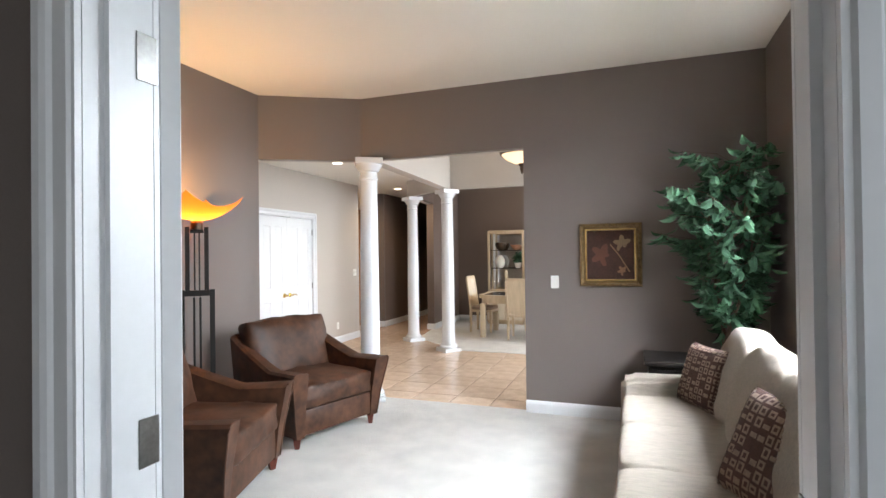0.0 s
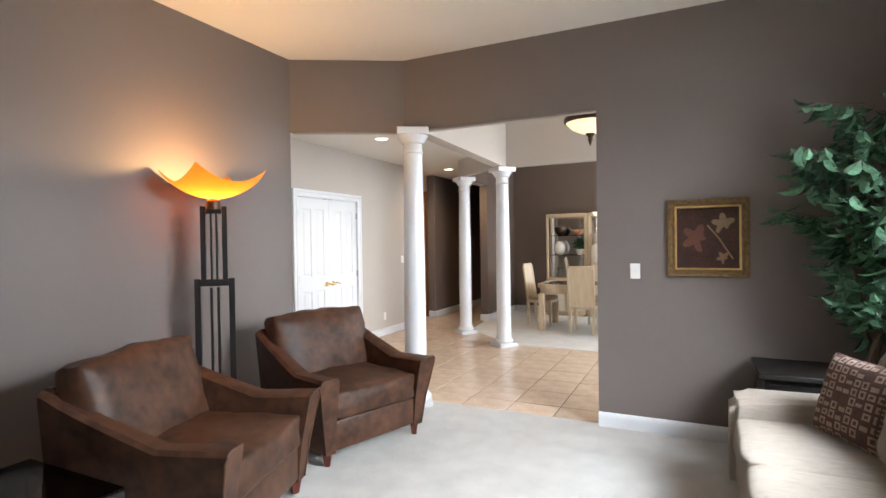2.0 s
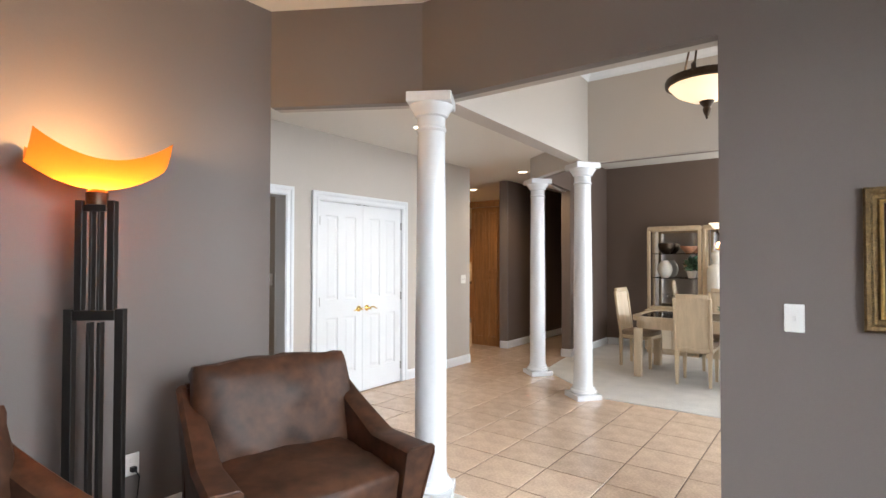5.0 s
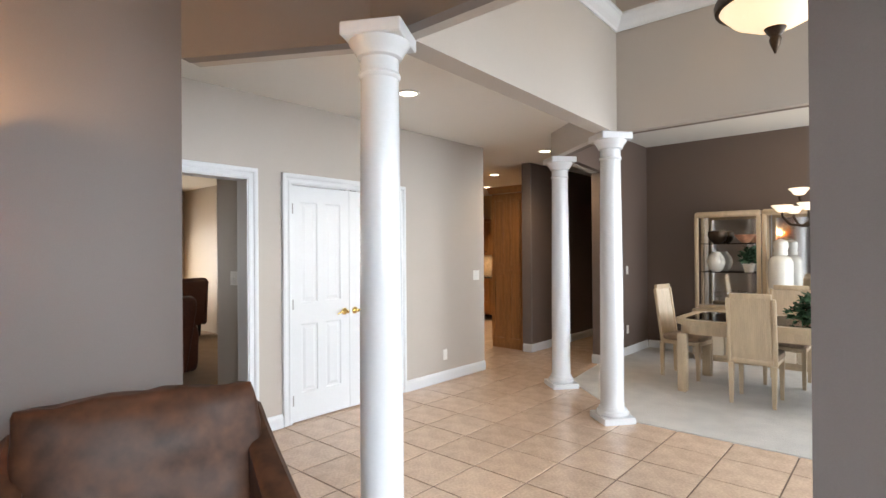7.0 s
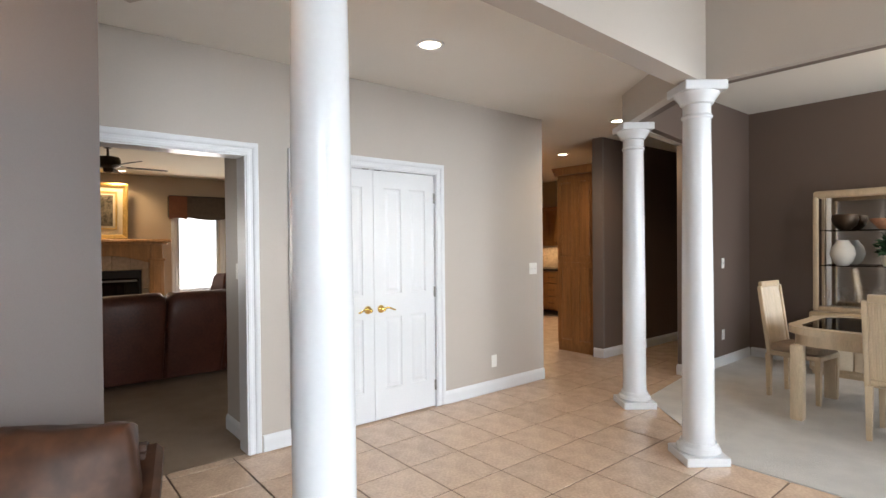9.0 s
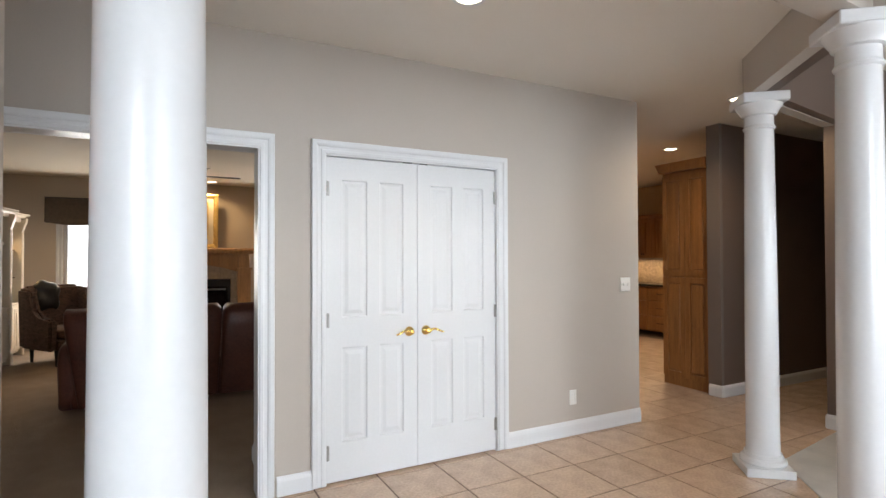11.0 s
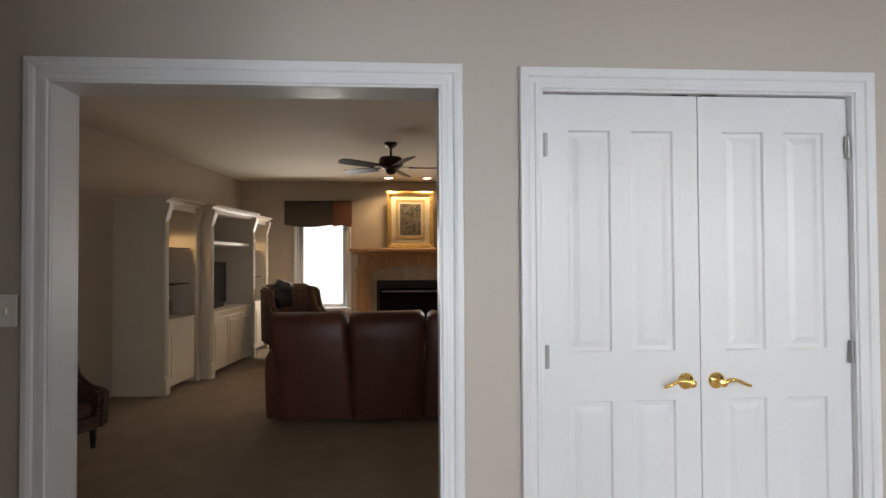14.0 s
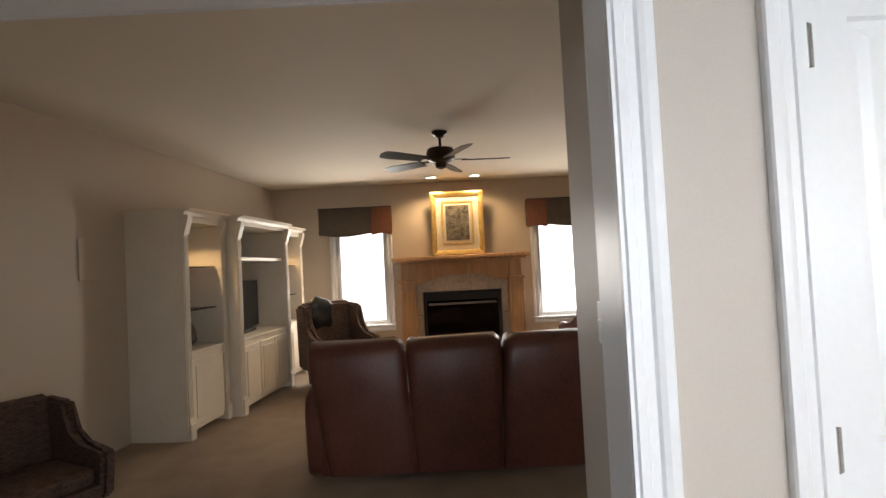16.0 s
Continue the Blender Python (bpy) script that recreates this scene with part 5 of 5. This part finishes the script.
def tower(x0, x1, y1, niche0, niche1, label, top=2.045):
    y0, t = 2.13, 0.03
    c = thing("wall_unit", (0, 0, 0), label, "cabinet", "entertainment centre")
    c.matrix_basis = UNIT @ pose(0, 0, 0.006)
    part("side", boxes((x0, x0 + t, y0, y1, 0, top - 0.06)), CREAMCAB, c, "", False)
    part("side", boxes((x1 - t, x1, y0, y1, 0, top - 0.06)), CREAMCAB, c, "", False)
    part("back", boxes((x0 + t, x1 - t, y0, y0 + 0.015, 0, top - 0.06)), CREAMCAB, c, "", False)
    part("lower_body", boxes((x0 + t, x1 - t, y0 + 0.015, y1 - 0.02, 0.06, niche0)), CREAMCAB, c, "", False)
    n = 1 if x1 - x0 < 0.8 else 3
    w = (x1 - x0 - 0.17) / n
    for k in range(n):
        a = x0 + 0.085 + k * w
        part("door", boxes((a + 0.004, a + w - 0.004, y1 - 0.019, y1 - 0.002, 0.10, niche0 - 0.05), r=0.004), CREAMCAB, c, "", False)
        part("door_panel", boxes((a + 0.06, a + w - 0.06, y1 - 0.002, y1 + 0.006, 0.16, niche0 - 0.11), r=0.005), CREAMCAB, c, "", False)
    part("ledge", boxes((x0 + t, x1 - t, y0 + 0.015, y1 - 0.005, niche0, niche0 + 0.025), r=0.004), CREAMCAB, c, "", False)
    part("stile", boxes((x0 + t, x0 + 0.075, y1 - 0.02, y1, 0.06, top - 0.06)), CREAMCAB, c, "", False)
    part("stile", boxes((x1 - 0.075, x1 - t, y1 - 0.02, y1, 0.06, top - 0.06)), CREAMCAB, c, "", False)
    part("header", boxes((x0 + t, x1 - t, y0 + 0.015, y1, niche1, top - 0.06)), CREAMCAB, c, "", False)
    pilaster(c, x0 + 0.042, y1 + 0.0005, top - 0.06)
    pilaster(c, x1 - 0.042, y1 + 0.0005, top - 0.06)
    bm = prism([(y0, top - 0.06), (y1 + 0.02, top - 0.06), (y1 + 0.035, top - 0.03), (y1 + 0.085, top - 0.012), (y1 + 0.085, top), (y0, top)], x0 - 0.004, x1 + 0.004, "x")
    part("cornice", bm, CREAMCAB, c, "", False)
    return c


u = tower(-8.66, -7.93, 2.68, 0.74, 1.93, "cream painted tower with a lit display niche")
for z in (1.12, 1.52):
    part("shelf", boxes((-8.62, -7.97, 2.15, 2.60, z, z + 0.01)), SMOKE, u, "glass shelf", False)
u = tower(-10.02, -8.68, 2.80, 0.74, 1.95, "cream painted television unit with open niche")
part("shelf", boxes((-9.98, -8.72, 2.15, 2.74, 1.58, 1.62), r=0.004), CREAMCAB, u, "", False)
u = tower(-10.85, -10.04, 2.68, 0.74, 1.93, "cream painted tower with a lit display niche")
for z in (1.12, 1.52):
    part("shelf", boxes((-10.81, -10.08, 2.15, 2.60, z, z + 0.01)), SMOKE, u, "glass shelf", False)
spot("niche_bulb", UNIT @ Vector((-8.29, 2.46, 1.92)), 22, (1, 0.66, 0.32), 130)
spot("niche_bulb", UNIT @ Vector((-10.45, 2.46, 1.92)), 22, (1, 0.66, 0.32), 130)
c = thing("television", UNIT @ Vector((-9.45, 2.45, 0.771)), "black flat television standing in the cream unit", "television")
part("screen", boxes((-0.45, 0.45, -0.04, 0.04, 0.04, 0.60), r=0.01), BLACK, c)
part("stand", boxes((-0.18, 0.18, -0.10, 0.10, 0, 0.04), r=0.006), BLACK, c)
pot("dark_vase", UNIT @ Vector((-8.34, 2.42, 1.136)), [(0.03, 0), (0.06, 0.04), (0.07, 0.08), (0.03, 0.13)], BLACK, "small dark vase on a glass shelf", "vase")
pot("ornament", UNIT @ Vector((-8.36, 2.42, 0.771)), [(0.05, 0), (0.10, 0.06), (0.09, 0.16), (0.05, 0.26), (0.02, 0.28)], BRONZE, "dark sculptural ornament in the niche", "ornament")
pot("basket", UNIT @ Vector((-9.05, 2.5, 1.626)), [(0.10, 0), (0.15, 0.05), (0.16, 0.14), (0.10, 0.16)], BRONZE, "dark basket on the upper shelf", "basket")


def leather_sofa():
    c = thing("leather_sofa", (-7.40, 4.98, 0.006), "dark oxblood leather reclining sofa seen from behind", "sofa")
    part("base", boxes((-0.45, 0.32, -0.93, 0.93, 0.04, 0.42), r=0.03, seg=2), LEATHER, c)
    for k in range(3):
        yc = -0.63 + 0.63 * k
        wide = 0.63
        bm = bmesh.new()
        rings = []
        for z, f, d0, d1 in ((0.05, 1, 0.20, 0.34), (0.25, 1, 0.20, 0.36), (0.50, 1.0, 0.18, 0.38), (0.72, 1.0, 0.14, 0.405), (0.84, 1.0, 0.12, 0.40), (0.91, 0.97, 0.15, 0.37), (0.935, 0.9, 0.20, 0.33)):
            ring = []
            for i in range(20):
                a = 2 * math.pi * i / 20
                cx, cy = (d0 + d1) / 2, yc * (0.92 + 0.15 * z)
                ring.append(bm.verts.new((cx + (d1 - d0) / 2 * math.copysign(abs(math.cos(a)) ** 0.35, math.cos(a)), cy + (wide / 2 - 0.004) * (0.92 + 0.15 * z) * f * math.copysign(abs(math.sin(a)) ** 0.22, math.sin(a)), z + 0.012 * math.sin(3 * a + k) * (z > 0.8))))
            rings.append(ring)
        for a, b in zip(rings, rings[1:]):
            for i in range(20):
                bm.faces.new((a[i], a[(i + 1) % 20], b[(i + 1) % 20], b[i]))
        bm.faces.new(rings[0][::-1])
        bm.faces.new(rings[-1])
        part("back_section", bm, LEATHER, c, "padded back section")
        part("seat_cushion", cushion(0.62, 0.61, 0.20, (-0.14, yc, 0.46), 0.3, wrinkle=0.01, seed=k), LEATHER, c)
    for s in (-1, 1):
        part("arm", cushion(0.84, 0.22, 0.62, (-0.10, s * 0.93, 0.32), 0.3, wrinkle=0.01), LEATHER, c)
    return c


leather_sofa()


def wing_chair(x, y, turn, material, label):
    c = thing("wing_chair", (x, y, 0.006), label, "armchair", "", turn)
    part("seat", boxes((-0.30, 0.36, -0.30, 0.30, 0.20, 0.34), r=0.03, seg=2), material, c)
    part("cushion", cushion(0.60, 0.58, 0.15, (0.05, 0, 0.41), 0.3), material, c)
    bm = prism([(-0.27, 0.2), (-0.38, 0.2), (-0.48, 1.0), (-0.44, 1.04), (-0.36, 1.02)], -0.33, 0.33, "y")
    bmesh.ops.bevel(bm, geom=bm.edges[:], offset=0.03, segments=2, affect="EDGES")
    part("backrest", bm, material, c)
    for s in (-1, 1):
        bm = prism([(-0.40, 0.2), (0.34, 0.2), (0.37, 0.55), (0.34, 0.62), (0.05, 0.60), (-0.10, 0.70), (-0.14, 0.98), (-0.45, 1.0)], s * 0.30, s * 0.40, "y")
        bmesh.ops.bevel(bm, geom=bm.edges[:], offset=0.03, segments=2, affect="EDGES")
        part("wing", bm, material, c)
        for a in (-0.32, 0.30):
            part("foot", lathe([(0.018, 0), (0.03, 0.21)], 8, at=(a, s * 0.28, 0)), BLACKWOOD, c)
    return c


wing_chair(-10.15, 3.60, 35, PLAID, "dark patterned wing chair by the window")
low = wing_chair(-6.58, 2.48, 62, PLAID, "low dark patterned armchair near the doorway")
low.scale = (0.85, 0.85, 0.70)
wing_chair(-10.2, 6.9, 200, LEATHER, "dark leather armchair beside the second window")
c = thing("throw_blanket", (0, 0, 0), "dark throw draped over the wing chair back", "blanket")
part("cloth", cushion(0.20, 0.34, 0.42, (0, 0, 0), 0.6, pose(-10.44, 3.30, 0.88, 0, -12, 35), wrinkle=0.05), BLACK, c)


def fireplace():
    c = thing("fireplace", (FX, 5.21, 0.006), "maple fireplace mantel with marble surround and black firebox", "fireplace")
    for s in (-1, 1):
        a, b = sorted((s * 0.68, s * 0.90))
        leg = part("pilaster", boxes((0.002, 0.24, a, b, 0, 1.13), r=0.004), MAPLE, c, "maple pilaster", False)
        part("leg_panel", boxes((0.24, 0.252, a + 0.04, b - 0.04, 0.12, 1.06), r=0.005), MAPLE, leg, "", False)
        part("cap", boxes((0.002, 0.275, a - 0.02, b + 0.02, 1.13, 1.17), r=0.008), MAPLE, c, "", False)
        part("frieze_block", boxes((0.002, 0.235, a + 0.02, b - 0.02, 1.17, 1.40), r=0.004), MAPLE, c, "", False)
    arch = [(-0.70, 1.40)] + [(-0.70 + 1.4 * i / 16, 1.10 + 0.13 * math.sin(math.pi * i / 16)) for i in range(17)] + [(0.70, 1.40)]
    part("arched_panel", prism(arch, 0.002, 0.20, "x"), MAPLE, c, "arched maple panel", False)
    part("keystone", boxes((0.19, 0.225, -0.05, 0.05, 1.22, 1.40), r=0.006), MAPLE, c, "", False)
    part("mantel_shelf", boxes((0.002, 0.33, -1.0, 1.0, 1.44, 1.49), (0.002, 0.29, -0.95, 0.95, 1.40, 1.44), r=0.008), MAPLE, c, "maple mantel shelf", False)
    for k in range(5):
        a = -0.68 + k * 0.272
        part("surround_tile", boxes((0.002, 0.10, a + 0.002, a + 0.270, 0.99, 1.24), r=0.002), STONE, c, "", False)
    for s in (-1, 1):
        for k in range(3):
            a, b = sorted((s * 0.582, s * 0.68))
            part("surround_tile", boxes((0.002, 0.10, a, b, 0.34 * k + 0.002, 0.34 * k + 0.328), r=0.002), STONE, c, "", False)
    part("firebox", boxes((0.004, 0.03, -0.58, 0.58, 0.02, 0.985)), BLACK, c, "black firebox", False)
    part("louvre", boxes((0.03, 0.12, -0.57, 0.57, 0.86, 0.975), (0.03, 0.12, -0.57, -0.53, 0.08, 0.86), (0.03, 0.12, 0.53, 0.57, 0.08, 0.86), (0.03, 0.12, -0.57, 0.57, 0.02, 0.08), r=0.004), BLACK, c, "black metal surround", False)
    part("trim_bar", boxes((0.121, 0.128, -0.50, 0.50, 0.80, 0.83), r=0.002), STEEL, c, "bright metal bar", False)
    part("glass_door", boxes((0.10, 0.105, -0.53, 0.53, 0.08, 0.86)), SMOKE, c, "dark glass doors", False)
    return c


fireplace().scale = (1, 1, 1.05)
c = thing("framed_print", (FX + 0.16, 5.19, 1.57), "gold framed print leaning on the mantel", "picture")
c.matrix_basis = pose(FX + 0.16, 5.19, 1.573, 0, 0, 90) @ pose(0, 0, 0, 7, 0, 0)
part("frame", frame_of(bmesh.new(), -0.385, 0.385, 0.0, 0.93, 0.06, 0.03, 0, [(0, -0.01), (0, 0.03), (0.02, 0.04), (0.05, 0.03), (0.07, 0.02), (0.075, 0.006)]), BRIGHTGOLD, c, "gold frame", False)
part("picture_mat", boxes((-0.32, 0.32, -0.006, 0.0, 0.06, 0.87)), MATB, c, "cream mat", False)
part("inner_frame", frame_of(bmesh.new(), -0.23, 0.23, 0.16, 0.79, 0.03, 0.01, 0, [(0, 0.006), (0, 0.012), (0.025, 0.012), (0.025, 0.006)]), BRIGHTGOLD, c, "gold fillet", False)
part("print", boxes((-0.17, 0.17, -0.010, -0.004, 0.22, 0.73)), mat("grey_print", (0.10, 0.085, 0.065), 0.6, var=0.9, scale=12, grain=40), c, "grey brown print", False)


def fan(x, y):
    c = thing("ceiling_fan", (x, y, H_FAM - 2.65), "dark bronze five-blade ceiling fan", "ceiling fan")
    part("canopy", lathe([(0.075, 2.65 - 0.001), (0.07, 2.65 - 0.03), (0.03, 2.65 - 0.06)], 24), BRONZE, c)
    part("rod", tube([(0, 0, 2.65 - 0.05), (0, 0, 2.49)], 0.014, 10), BRONZE, c)
    part("motor", lathe([(0.04, 2.50), (0.12, 2.485), (0.135, 2.45), (0.135, 2.40), (0.11, 2.37), (0.06, 2.35), (0.05, 2.31), (0.02, 2.295)], 32), BRONZE, c)
    for k in range(5):
        m = pose(0, 0, 2.375, 0, 0, 20 + 72 * k) @ pose(0, 0, 0, 13, 0, 0)
        bm = prism([(0.20, -0.055), (0.56, -0.07), (0.64, -0.055), (0.66, 0), (0.64, 0.055), (0.56, 0.07), (0.20, 0.055)], -0.004, 0.004, "z")
        bmesh.ops.transform(bm, matrix=m, verts=bm.verts)
        b = part("blade", bm, BLACKWOOD, c, "dark wooden blade", False)
        bm = boxes((0.09, 0.25, -0.018, 0.018, 0.005, 0.011), r=0.002)
        bmesh.ops.transform(bm, matrix=m, verts=bm.verts)
        part("blade_iron", bm, BRONZE, b, "", False)


fan(-8.43, 4.97)


def valance(y0, y1, flip):
    c = thing("valance", (FX + 0.03, (y0 + y1) / 2, 0.07), "olive and rust fabric window valance", "valance", "window valances")
    h = (y1 - y0) / 2
    part("main_panel", boxes((0.0, 0.11, -h, h, 1.89, 2.27), r=0.012, seg=2), VAL_A, c, "olive fabric panel")
    s = 1 if flip else -1
    a, b = sorted((s * h * 0.45, -s * (-h)))
    lo = [(a, 2.275), (b, 2.275), (b, 1.85)] + [(b + (a - b) * i / 8, 1.85 + 0.03 * math.sin(math.pi * i / 8)) for i in range(1, 9)]
    part("side_panel", prism(lo, 0.11, 0.125, "x"), VAL_B, c, "rust fabric panel")
    sw = [(-s * h, 1.90)] + [(-s * h + s * 1.45 * h * i / 10, 1.895 - 0.045 * math.sin(math.pi * i / 10)) for i in range(1, 11)]
    part("scallop", prism([(sw[0][0], 1.95)] + sw + [(sw[-1][0], 1.95)], 0.11, 0.118, "x"), VAL_A, c, "scalloped lower edge")
    part("welt", tube([(0.12, -h, 2.275), (0.12, h, 2.275)], 0.008, 6), BLACK, c, "dark corded edge")


valance(3.14, 4.22, True)
valance(6.22, 7.30, False)
c = thing("wall_speaker", (-7.75, 2.092, 1.62), "painted flush speaker panel on the wall", "speaker", turn=-5.2)
part("grille", boxes((-0.11, 0.11, 0.0005, 0.008, -0.17, 0.17), r=0.004), TANWALL, c, "", False)

# ---- floor tiles ----
P, GAP = 0.413, 0.009
tile_mesh = None


def tile_bm():
    return boxes((-P / 2 + GAP / 2, P / 2 - GAP / 2, -P / 2 + GAP / 2, P / 2 - GAP / 2, -0.006, 0.0), r=0.0025)


far = bmesh.new()
for i in range(-12, 16):
    for j in range(-7, 18):
        x, y = -4.548 + P * (i + 0.5), 5.617 + P * (j + 0.5)
        hall = -4.62 < x + P / 2 and x < 1.4 and 3.2 < y < 7.75 and not (y < 4.6 and x > -3.5) and not (y < 4.7 and x > -3.0)
        nook = -5.0 < x < -2.0 and 7.75 <= y < 9.8 and x < -2.1 - 1.0 * (y - 7.6)
        passage = -4.9 < x < -3.7 and 9.0 <= y < 12.4
        kitchen = -8.6 < x < -4.4 and 8.5 < y < 12.4
        if hall or nook or (y < 10.0 and -4.9 < x < -3.4 and y > 7.7):
            if tile_mesh is None:
                ob = part("tile", tile_bm(), TILE, floor_tiled, "", False)
                tile_mesh = ob.data
            else:
                ob = new("tile", tile_mesh)
                ob.parent = floor_tiled
            ob.location = (x, y, 0.0)
        elif passage or kitchen:
            box(far, x - P / 2 + GAP / 2, x + P / 2 - GAP / 2, y - P / 2 + GAP / 2, y + P / 2 - GAP / 2, -0.006, 0.0)
rest = part("far_tiling", far, TILE, floor_tiled, "", False)
tagged(rest, kind="stuff")
